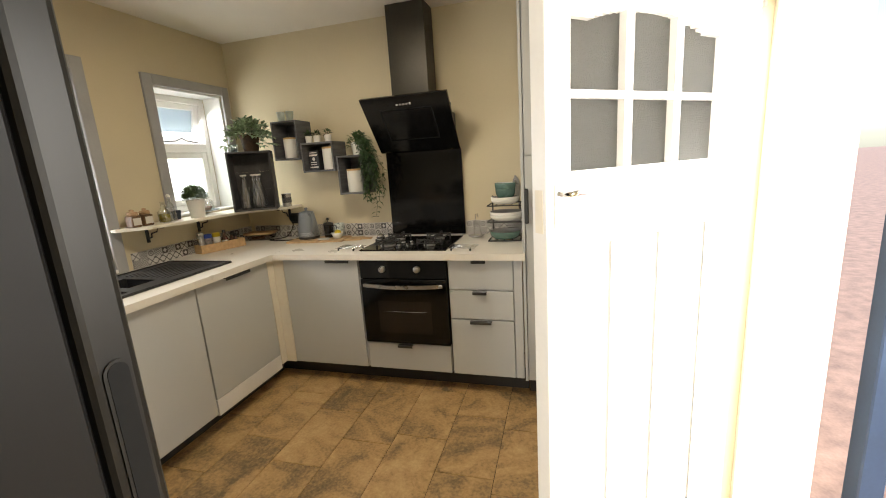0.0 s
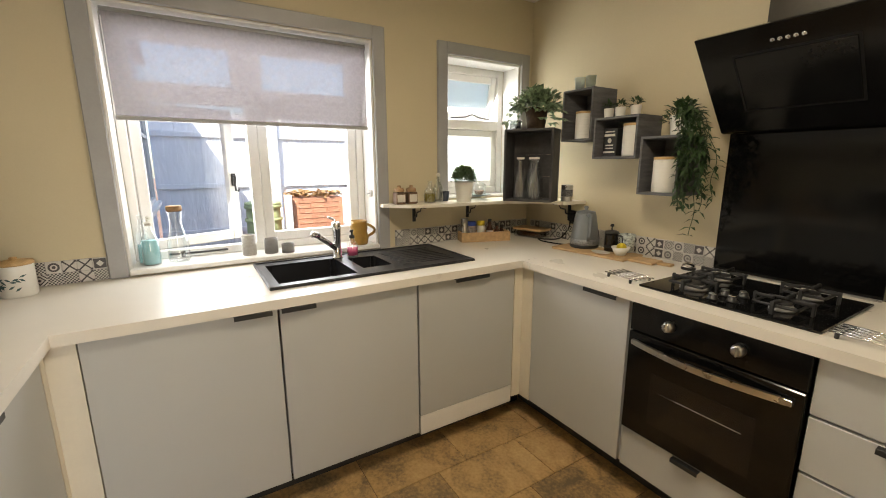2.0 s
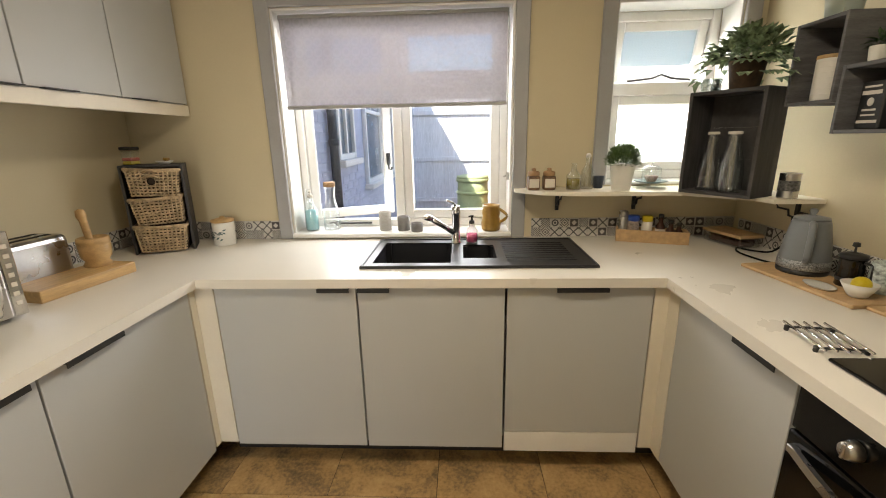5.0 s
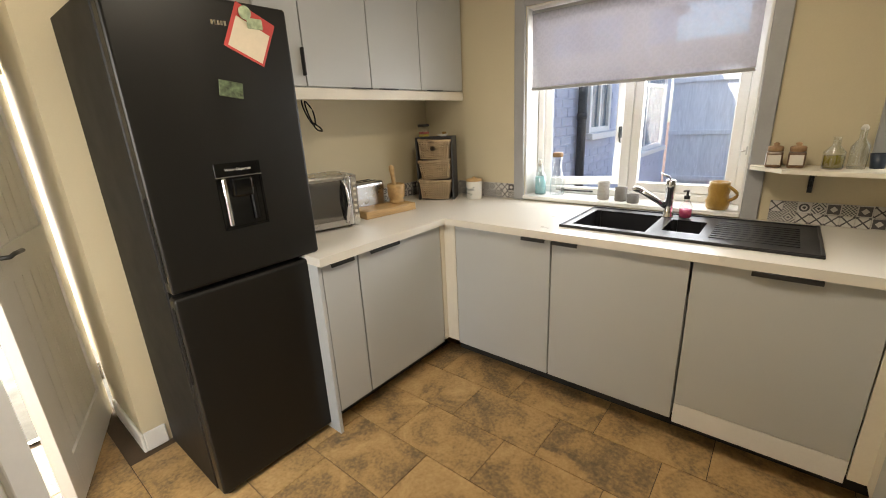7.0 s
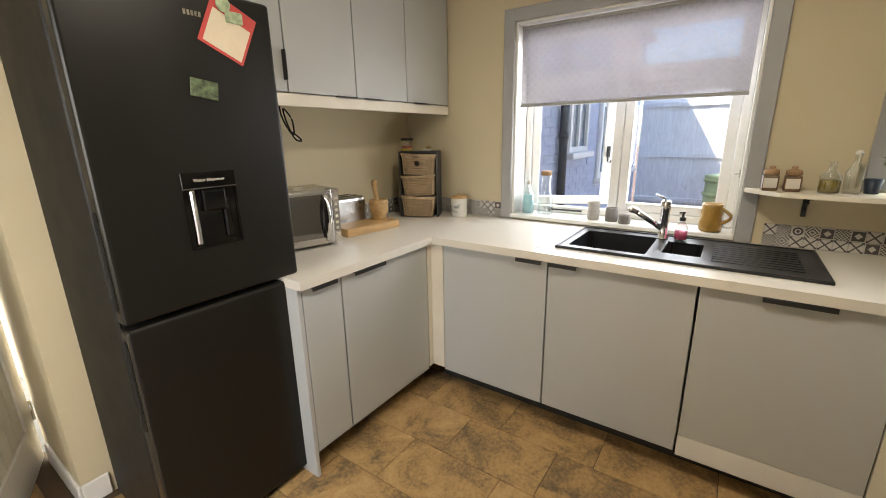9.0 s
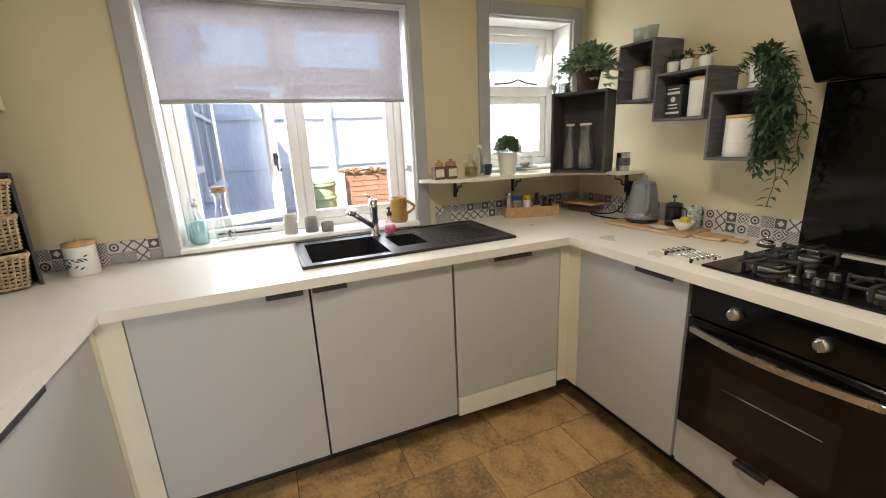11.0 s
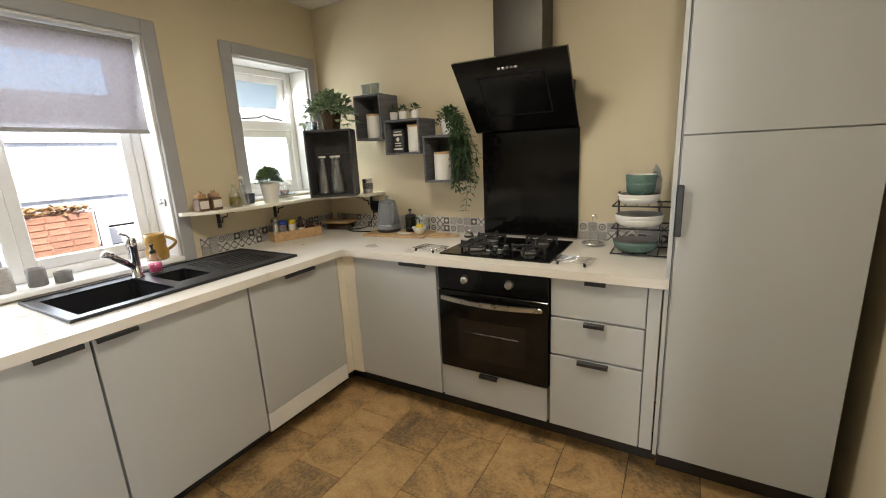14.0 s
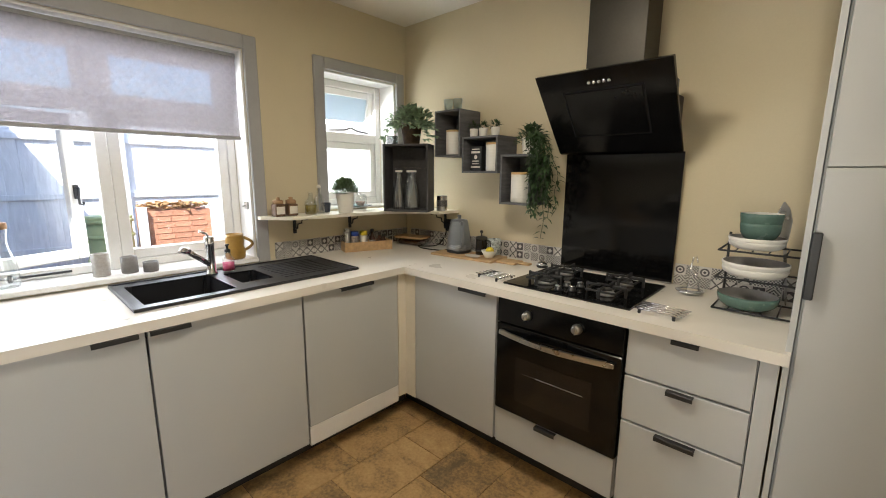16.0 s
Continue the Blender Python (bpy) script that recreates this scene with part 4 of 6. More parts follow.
def canister(at, r=0.052, h=0.15, label="white embossed canister with a wooden lid", rim="oak"):
    c = thing("canister", label, "canister", at, 0, "kitchen canisters")
    part("body", lathe([(r * 0.97, 0), (r, 0.004), (r, h - 0.004), (r * 0.97, h)], 28), "ceramic", c)
    for k in range(7):
        part("band", lathe([(r + 0.0001, 0.02 + k * 0.018), (r + 0.0012, 0.022 + k * 0.018), (r + 0.0001, 0.024 + k * 0.018)], 28, caps=False), "ceramic", c)
    part("lid", lathe([(r * 1.01, h), (r * 1.02, h + 0.003), (r * 1.01, h + 0.012), (r * 0.9, h + 0.013)], 28), rim, c, "pale wooden lid")
    return c


canister((-1.90, 2.73, 1.545), 0.046, 0.14)
canister((-1.575, 2.73, 1.445), 0.052, 0.15)
canister((-1.39, 2.73, 1.27), 0.055, 0.155)
tn = thing("tin_box", "black square tin with white printed lettering", "tin", (-1.70, 2.745, 1.445), -4)
part("body", box(-0.045, 0.045, -0.035, 0.035, 0, 0.145, 0.004), "black", tn)
bars = bmesh.new()
for z, w, h in ((0.125, 0.06, 0.006), (0.104, 0.07, 0.012), (0.055, 0.05, 0.006), (0.04, 0.05, 0.005), (0.018, 0.074, 0.009)):
    box(-w / 2, w / 2, -0.0365, -0.035, z, z + h, 0.0, bars)
merge(bars, turned(merge(lathe([(0.013, 0), (0.011, 0.0015)], 20)), pose(0, -0.035, 0.082, 90, 0, 0)))
part("print", bars, "label", tn, "white print")


def leaf_bm(bm, p, d, length, width, droop=0.2):
    """One small folded leaf from p along d."""
    d = d.normalized()
    side = d.cross(Vector((0, 0, 1)))
    side = side.normalized() if side.length > 0.05 else Vector((1, 0, 0))
    up = side.cross(d)
    a = bm.verts.new(p)
    m1 = p + d * length * 0.45
    l, r = bm.verts.new(m1 - side * width / 2 + up * width * 0.15), bm.verts.new(m1 + side * width / 2 + up * width * 0.15)
    c = bm.verts.new(m1 - up * width * 0.05)
    t = bm.verts.new(p + d * length - Vector((0, 0, length * droop)))
    for q in ((a, c, l), (a, r, c), (l, c, t), (c, r, t)):
        bm.faces.new(q)


def pot(r0, r1, h, material, parent, at=(0, 0, 0)):
    part("pot", lathe([(r0, 0), (r0 * 1.02, 0.004), (r1, h - 0.004), (r1, h), (r1 * 0.9, h), (r1 * 0.88, h - 0.012)], 24, at, caps=False), material, parent)
    part("soil", lathe([(r0 * 0.98, 0.002), (r1 * 0.9, h - 0.014), (0.002, h - 0.01)], 20, at), "soil", parent)


rng = random.Random(5)


def bush(n, height, radius, length, width, base, up=0.6):
    """A crown of separate leaves that rise from one point."""
    bm = bmesh.new()
    for _ in range(n):
        a, e = rng.uniform(0, 2 * math.pi), rng.uniform(-0.2, 1.4)
        rad = radius * rng.uniform(0.45, 1.0)
        d = Vector((math.cos(a) * math.cos(e), math.sin(a) * math.cos(e), math.sin(e) * up + 0.15))
        p = Vector((0, 0, base)) + Vector((d.x * rad, d.y * rad, d.z * height * rng.uniform(0.5, 1)))
        leaf_bm(bm, p, d + Vector((rng.uniform(-.6, .6), rng.uniform(-.6, .6), rng.uniform(-.3, .5))), length * rng.uniform(0.7, 1.2), width)
    return bm


def dome(n, radius, height, length, width, base):
    """A clipped round crown, dense with small upright leaves."""
    bm = bmesh.new()
    for _ in range(n):
        a, e, k = rng.uniform(0, 2 * math.pi), math.asin(rng.uniform(-0.25, 1)), rng.uniform(0.5, 1.04)
        d = Vector((math.cos(a) * math.cos(e), math.sin(a) * math.cos(e), math.sin(e)))
        p = Vector((d.x * radius * k, d.y * radius * k, base + 0.018 + d.z * height * k))
        leaf_bm(bm, p, d + Vector((rng.uniform(-.7, .7), rng.uniform(-.7, .7), rng.uniform(-.1, .8))), length * rng.uniform(0.7, 1.3), width, 0.0)
    return bm


pp = thing("potted_plant", "small bushy green plant in a white pot on the shelf", "plant", (-2.335, 2.20, 1.181))
pot(0.043, 0.058, 0.122, "ceramic", pp)
part("foliage", dome(1500, 0.075, 0.072, 0.019, 0.009, 0.118), "leaf", pp)
# variegated plant over the crate
vp = thing("potted_plant", "trailing variegated plant in a woven pot on the crate", "plant", (-2.135, 2.585, 1.611))
pot(0.05, 0.068, 0.12, "basketpot", vp)
vb = bush(420, 0.14, 0.14, 0.055, 0.032, 0.105, 0.7)
for k in range(26):
    a = rng.uniform(0, 2 * math.pi)
    p = Vector((math.cos(a) * 0.06, math.sin(a) * 0.06, 0.12))
    for j in range(6):
        p = p + Vector((math.cos(a) * 0.022, math.sin(a) * 0.022, 0.018 - 0.016 * j))
        if p.y < 0.22 and p.z > 0.02:
            leaf_bm(vb, p, Vector((math.cos(a + rng.uniform(-1, 1)), math.sin(a + rng.uniform(-1, 1)), -0.2)), 0.05, 0.03)
part("foliage", vb, "leafpale", vp)
# trailing ivy
iv = thing("trailing_plant", "dark green trailing plant hanging over a wall box", "plant", (-1.34, 2.745, 1.534))
pot(0.045, 0.055, 0.09, "ceramic", iv)
ib, stems = bush(170, 0.12, 0.08, 0.04, 0.021, 0.06), bmesh.new()
for k in range(17):
    a = rng.uniform(-1.9, 0.5)
    x, y, z = 0.04 * math.cos(a), -0.03 + 0.03 * math.sin(a), 0.09
    long = rng.uniform(0.16, 0.44) if k else 0.54
    tx, path = rng.uniform(0.02, 0.14) if k else 0.085, []
    ty = rng.uniform(-0.12, 0.02)
    for j in range(18):
        s = j / 17
        path.append((x + tx * min(1, s * 2.2) + 0.008 * math.sin(j + k), y + ty * min(1, s * 2.5), z + 0.05 * math.sin(min(1, s * 3) * math.pi) - long * s ** 1.2))
    merge(stems, tube(path, 0.0016, 5))
    for p in path[2:]:
        for _ in range(2):
            leaf_bm(ib, Vector(p), Vector((rng.uniform(-1, 1), rng.uniform(-1, 0.6), rng.uniform(-0.8, 0.2))), rng.uniform(0.03, 0.048), rng.uniform(0.014, 0.021))
part("stem", stems, "leafdark", iv)
part("foliage", ib, "leafdark", iv)
for k, x in enumerate((-1.735, -1.665, -1.575)):
    s_ = thing("succulent", "tiny green succulent in a white pot", "plant", (x, 2.73, 1.645), 0, "small succulents")
    pot(0.022, 0.026, 0.05, "ceramic", s_)
    part("foliage", bush(45, 0.045, 0.022, 0.032, 0.011, 0.048), "leafdark", s_)


def glass_thing(name, label, profile, at, group="", cat="glass", material="bottle", seg=20):
    g = thing(name, label, cat, at, 0, group)
    b = part("vessel", lathe(profile, seg, caps=False), material, g)
    return g


TUMBLER = [(0.02, 0.003), (0.022, 0.0), (0.03, 0.075), (0.028, 0.075), (0.021, 0.006), (0.002, 0.006)]
for x, y in ((-1.955, 2.74), (-1.885, 2.75)):
    glass_thing("glass_tumbler", "clear glass tumbler on a wall box", TUMBLER, (x, y, 1.813), "tumblers", "glass", "obscure")
for k in range(4):
    v = pose(-2.235, 2.425, 0, 0, 0, CR) @ Vector((0.03 + 0.03 * (k % 2), 0.05 + 0.04 * k % 0.1, 0))
    glass_thing("shot_glass", "small clear shot glass on the crate", [(0.014, 0), (0.015, 0.0), (0.019, 0.055), (0.017, 0.055), (0.013, 0.008), (0.002, 0.008)], (v.x, v.y, 1.611), "shot glasses")
BOTTLE = [(0.002, 0.003), (0.043, 0.0), (0.047, 0.01), (0.046, 0.09), (0.041, 0.13), (0.024, 0.19), (0.019, 0.235), (0.022, 0.243), (0.022, 0.252), (0.017, 0.252)]
for u, d in ((0.085, 0.07), (0.15, 0.105), (0.185, 0.055)):
    v = pose(-2.235, 2.425, 0, 0, 0, CR) @ Vector((u, d, 0))
    b = glass_thing("glass_bottle", "clear glass milk bottle standing in the crate", BOTTLE, (v.x, v.y, 1.195), "milk bottles", "bottle")
    part("rim", lathe([(0.0215, 0.24), (0.0235, 0.246), (0.0215, 0.252)], 20, caps=False), "label", b, "white rim")

for y in (1.785, 1.862):
    j = thing("spice_jar", "square glass jar with cork lid and blank label", "jar", (-2.385, y, 1.181), 0, "cork jars")
    part("jar", box(-0.03, 0.03, -0.03, 0.03, 0, 0.07, 0.008, seg=2), mat("brown_seeds", (0.16, 0.09, 0.045), 0.35, var=0.3, scale=60), j)
    part("lid", lathe([(0.027, 0.07), (0.029, 0.072), (0.029, 0.088), (0.024, 0.092), (0.01, 0.095), (0.012, 0.105), (0.004, 0.108)], 18), "cork", j, "cork stopper")
    part("label", box(0.03, 0.0312, -0.024, 0.024, 0.014, 0.056), "label", j, "blank paper label")
ob_ = glass_thing("oil_bottle", "short glass bottle half full of olive oil", [(0.002, 0.002), (0.033, 0), (0.036, 0.012), (0.036, 0.07), (0.014, 0.095), (0.012, 0.125), (0.016, 0.13)], (-2.37, 1.98, 1.181), "", "bottle")
part("oil", lathe([(0.002, 0.004), (0.033, 0.006), (0.033, 0.055), (0.002, 0.056)], 18), "oil", ob_)
sw = glass_thing("swing_bottle", "clear swing-top glass bottle", [(0.002, 0.002), (0.028, 0), (0.03, 0.01), (0.03, 0.09), (0.012, 0.12), (0.011, 0.15), (0.013, 0.155)], (-2.40, 2.055, 1.181), "", "bottle")
part("stopper", merge(lathe([(0.012, 0.155), (0.013, 0.165), (0.006, 0.175)], 14), tube([(0.013, 0, 0.16), (0.018, 0, 0.14), (0.013, 0, 0.12)], 0.0015, 5)), "ceramic", sw)
cup = thing("dark_pot", "small dark blue cup on the shelf", "cup", (-2.43, 2.12, 1.181))
part("cup", lathe([(0.022, 0), (0.03, 0.06), (0.027, 0.06), (0.02, 0.006), (0.002, 0.006)], 18, caps=False), mat("navy_glaze", (0.02, 0.03, 0.05), 0.3), cup)
pl = thing("cake_plate", "blue plate with a glass dome and small bowl", "plate", (-2.425, 2.38, 1.203))
part("plate", lathe([(0.03, 0), (0.075, 0.008), (0.08, 0.012), (0.03, 0.006), (0.002, 0.005)], 24), mat("duck_egg_glaze", (0.2, 0.28, 0.3), 0.3), pl)
part("bowl", lathe([(0.02, 0.006), (0.034, 0.035), (0.031, 0.036), (0.002, 0.014)], 18), mat("pinkish_stoneware", (0.36, 0.25, 0.2), 0.5), pl)
part("dome", lathe([(0.045, 0.006), (0.045, 0.07), (0.03, 0.085), (0.004, 0.09), (0.005, 0.12), (0.002, 0.125)], 18, caps=False), "bottle", pl)
tc_ = thing("tin_can", "silver printed tin can on the shelf end", "tin", (-2.01, 2.745, 1.181))
part("can", lathe([(0.034, 0), (0.036, 0.003), (0.035, 0.006), (0.035, 0.094), (0.036, 0.097), (0.034, 0.1), (0.03, 0.097)], 22), "steel", tc_)
part("print", lathe([(0.0353, 0.03), (0.0356, 0.031), (0.0356, 0.07), (0.0353, 0.071)], 22, caps=False), mat("can_print", (0.12, 0.12, 0.12), 0.4, var=0.8, scale=120), tc_, "dark print")

# ---- worktop things by the hob wall ----
cb = thing("chopping_board", "long bamboo chopping board under the kettle", "board", (-1.67, 2.69, 0.914), 6)
part("board", merge(box(-0.28, 0.17, -0.10, 0.10, 0, 0.014, 0.004, seg=2)), "bamboo", cb)
part("paddle", merge(box(0.172, 0.30, -0.06, 0.05, 0, 0.012, 0.004, seg=2), box(0.302, 0.37, -0.025, 0.018, 0, 0.012, 0.004, seg=2)), "bamboo", cb)
kt = thing("kettle", "slate grey electric kettle with textured base", "kettle", (-1.83, 2.715, 0.928), -35)
part("base", lathe([(0.078, 0), (0.08, 0.004), (0.08, 0.014), (0.074, 0.018)], 28), "black", kt)
part("body", lathe([(0.078, 0.018), (0.079, 0.05), (0.07, 0.12), (0.058, 0.19), (0.054, 0.2)], 28), "kettle", kt)
part("band", lathe([(0.0795, 0.019), (0.081, 0.021), (0.0803, 0.052), (0.079, 0.053)], 28, caps=False), mat("embossed_steel", (0.4, 0.42, 0.44), 0.35, metal=0.6, var=0.5, scale=200, bump=0.4), kt, "embossed silver band")
part("lid", lathe([(0.055, 0.2), (0.052, 0.208), (0.02, 0.214), (0.008, 0.218), (0.014, 0.232), (0.008, 0.24)], 24), "kettle", kt)
part("handle", tube(flow([(0.052, 0, 0.19), (0.09, 0, 0.195), (0.105, 0, 0.17), (0.1, 0, 0.10), (0.085, 0, 0.06), (0.074, 0, 0.055)]), 0.011, 10), "kettle", kt)
part("spout", turned(box(-0.012, 0.03, -0.016, 0.016, -0.012, 0.02, 0.006), pose(-0.065, 0, 0.18, 0, -25, 0)), "kettle", kt)
cf = thing("cafetiere", "small black cafetiere of coffee", "cafetiere", (-1.67, 2.745, 0.928), 10)
part("beaker", lathe([(0.034, 0), (0.036, 0.004), (0.035, 0.09), (0.037, 0.098)], 22), mat("coffee_glass", (0.012, 0.009, 0.007), 0.1, bump=0.0), cf)
part("frame", merge(lathe([(0.037, 0.02), (0.038, 0.022), (0.038, 0.03), (0.037, 0.032)], 22, caps=False), tube([(0.038, 0, 0.09), (0.066, 0, 0.088), (0.066, 0, 0.03), (0.038, 0, 0.026)], 0.006)), "black", cf)
part("lid", lathe([(0.039, 0.098), (0.037, 0.11), (0.02, 0.116), (0.004, 0.118), (0.003, 0.135), (0.011, 0.138), (0.009, 0.15), (0.003, 0.152)], 20), "black", cf)
mu = thing("patterned_mug", "grey and white patterned tumbler mug", "mug", (-1.60, 2.79, 0.928))
part("mug", lathe([(0.03, 0), (0.036, 0.004), (0.039, 0.1), (0.036, 0.1), (0.033, 0.008), (0.002, 0.008)], 22, caps=False), mat("mug_pattern", (0.4, 0.44, 0.42), 0.35, var=0.9, scale=70), mu)
bw = thing("small_bowl", "small white bowl holding a yellow lemon wedge", "bowl", (-1.565, 2.685, 0.928))
part("bowl", lathe([(0.02, 0), (0.026, 0.004), (0.048, 0.045), (0.045, 0.046), (0.024, 0.01), (0.002, 0.008)], 22, caps=False), "ceramic", bw)
part("lemon", turned(lathe([(0.002, -0.03), (0.022, -0.018), (0.026, 0), (0.022, 0.018), (0.002, 0.03)], 14), pose(0.005, 0, 0.042, 70, 20, 40)), "yellow", bw, "yellow lemon wedge")
sr = thing("spoon_rest", "small cream spoon rest on the board", "dish", (-1.655, 2.64, 0.928))
part("dish", turned(lathe([(0.002, 0.001), (0.035, 0.002), (0.045, 0.009), (0.038, 0.008), (0.002, 0.005)], 20), Matrix.Diagonal((1.25, 0.8, 1, 1))), "ceramic", sr)
sk2 = thing("wall_socket", "black double wall socket with a plug in it", "socket", (-2.0, YH, 1.07))
part("plate", box(-0.075, 0.075, -0.01, 0, -0.043, 0.043, 0.003), "black", sk2)
part("plug", merge(box(-0.06, -0.012, -0.045, -0.01, -0.022, 0.028, 0.007, seg=2)), "cable", sk2, "black plug")
part("cable", tube(flow([(-0.036, -0.04, -0.02), (-0.04, -0.05, -0.07), (-0.08, -0.08, -0.135), (-0.16, -0.12, -0.15), (-0.2, -0.15, -0.15), (-0.12, -0.19, -0.15), (0.02, -0.17, -0.15), (0.10, -0.15, -0.138)]), 0.004), "cable", sk2, "black cable")
for x, z in ((0.04, 0.012), (0.04, -0.018)):
    part("rocker", box(x - 0.008, x + 0.008, -0.013, -0.01, z - 0.008, z + 0.01, 0.001), "label", sk2)
bb = thing("butter_dish", "glass dish with a wooden lid in the corner", "dish", (-2.30, 2.74, 0.914), 12)
part("dish", box(-0.11, 0.11, -0.06, 0.06, 0.002, 0.05, 0.012, seg=2), "bottle", bb)
part("filling", box(-0.095, 0.095, -0.045, 0.045, 0.006, 0.04, 0.008), "amber", bb)
part("lid", box(-0.115, 0.115, -0.065, 0.065, 0.051, 0.066, 0.004, seg=2), "bamboo", bb, "wooden lid")

# spice tray
sx = thing("wooden_tray", "plain pine tray box holding sauces and spices", "tray", (-2.37, 2.385, 0.914), 72)
L_, D_ = 0.165, 0.05
part("side", box(-L_, L_, -D_, -D_ + 0.008, 0, 0.062, 0.001), "bamboo", sx)
part("side", box(-L_, L_, D_ - 0.008, D_, 0, 0.062, 0.001), "bamboo", sx)
part("end", box(-L_, -L_ + 0.008, -D_ + 0.008, D_ - 0.008, 0, 0.062, 0.001), "bamboo", sx)
part("end", box(L_ - 0.008, L_, -D_ + 0.008, D_ - 0.008, 0, 0.062, 0.001), "bamboo", sx)
part("bottom", box(-L_ + 0.008, L_ - 0.008, -D_ + 0.008, D_ - 0.008, 0.0, 0.006), "bamboo", sx)


def in_tray(u, v):
    w = sx.matrix_world @ Vector((u, v, 0.007))
    return (w.x, w.y, w.z)


for u, nm, lab, bodym, lidm, r, h in ((-0.135, "foil_shaker", "small silver foil shaker in the tray", "steel", "steel", 0.022, 0.115), (-0.085, "salt_drum", "plastic drum of salt with a blue lid", "amber", "blue", 0.027, 0.095), (-0.022, "spice_drum", "clear drum of seasoning with a yellow lid", "label", "yellow", 0.025, 0.095)):
    q = thing(nm, lab, "jar", in_tray(u, 0), 0, "tray jars")
    part("body", lathe([(r * 0.96, 0), (r, 0.003), (r, h), (r * 0.9, h + 0.003)], 20), bodym if nm != "salt_drum" else mat("salt_print", (0.3, 0.25, 0.22), 0.4, var=0.7, scale=60), q)
    part("lid", lathe([(r * 1.03, h), (r * 1.03, h + 0.025), (r * 0.95, h + 0.028)], 20), lidm, q)
for u, v, h, nm, lab, mm in ((0.04, 0.005, 0.115, "sauce_bottle", "dark brown sauce bottle in the tray", "amber"), (0.085, -0.012, 0.09, "sauce_bottle", "squat bottle of dark sauce with label", "amber"), (0.125, 0.01, 0.075, "sauce_bottle", "small dark spice jar with label", "amber")):
    q = thing(nm, lab, "bottle", in_tray(u, v), 0, "tray bottles")
    part("body", lathe([(0.02, 0), (0.022, 0.003), (0.022, h * 0.6), (0.01, h * 0.8), (0.01, h)], 18), mm, q)
    part("cap", lathe([(0.012, h), (0.012, h + 0.016), (0.009, h + 0.018)], 16), "black", q)
    part("label", lathe([(0.0222, h * 0.15), (0.0226, h * 0.16), (0.0226, h * 0.5), (0.0222, h * 0.52)], 18, caps=False), "label", q)

# trivets, bell, wire stand
for x, y, rz in ((-1.285, 2.36, -8), (-0.51, 2.345, -4)):
    t = thing("trivet", "folding chrome trivet rack on the worktop", "trivet", (x, y, 0.914), rz, "chrome trivets")
    for k in range(5):
        part("rod", tube([(-0.085, -0.05 + 0.025 * k, 0.016), (0.085, -0.05 + 0.025 * k, 0.016)], 0.0035, 8), "chrome", t)
    for xx in (-0.06, 0.06):
        part("crossbar", tube([(xx, -0.06, 0.011), (xx, 0.06, 0.011)], 0.0035, 8), "black", t)
        for yy in (-0.055, 0.055):
            part("foot", lathe([(0.005, 0), (0.006, 0.003), (0.006, 0.014), (0.004, 0.016)], 10, (xx, yy, 0)), "black", t)
be = thing("counter_bell", "small dark bell-shaped egg timer", "timer", (-1.235, 2.74, 0.914))
part("base", lathe([(0.03, 0), (0.032, 0.004), (0.032, 0.01)], 18), "black", be)
part("dome", lathe([(0.03, 0.01), (0.026, 0.024), (0.014, 0.034), (0.004, 0.036), (0.006, 0.046), (0.003, 0.05)], 20), "chrome", be)
ws = thing("wire_stand", "small chrome wire spoon rest stand", "utensil stand", (-0.50, 2.72, 0.914), -20)
part("bowl", lathe([(0.03, 0.004), (0.05, 0.01), (0.055, 0.018), (0.048, 0.012), (0.002, 0.008)], 20), "chrome", ws)
part("wire", merge(tube([(-0.025, 0.02, 0.015), (-0.018, 0.02, 0.1), (-0.01, 0.02, 0.16), (0.004, 0.02, 0.165), (0.01, 0.02, 0.14)], 0.003), tube([(0.03, 0.02, 0.015), (0.02, 0.02, 0.08), (-0.015, 0.02, 0.10)], 0.003)), "chrome", ws)

# plate rack
pr = thing("plate_rack", "black wire plate rack with three tiers", "rack", (-0.265, 2.63, 0.914))
for x in (-0.115, 0.125):
    for y in (-0.06, 0.11):
        if not (x < 0 and y < 0):
            part("post", tube([(x, y, 0.0), (x, y, 0.285)], 0.005, 8), "black", pr)
for z in (0.008, 0.13, 0.235):
    lo = [(-0.12, -0.085, z), (0.128, -0.085, z), (0.128, 0.112, z), (-0.12, 0.112, z), (-0.12, -0.085, z)]
    part("tier", merge(tube(lo, 0.004, 6), *[tube([(-0.12 + 0.05 * k, -0.085, z), (-0.12 + 0.05 * k, 0.112, z)], 0.0025, 6) for k in range(1, 5)]), "black", pr)


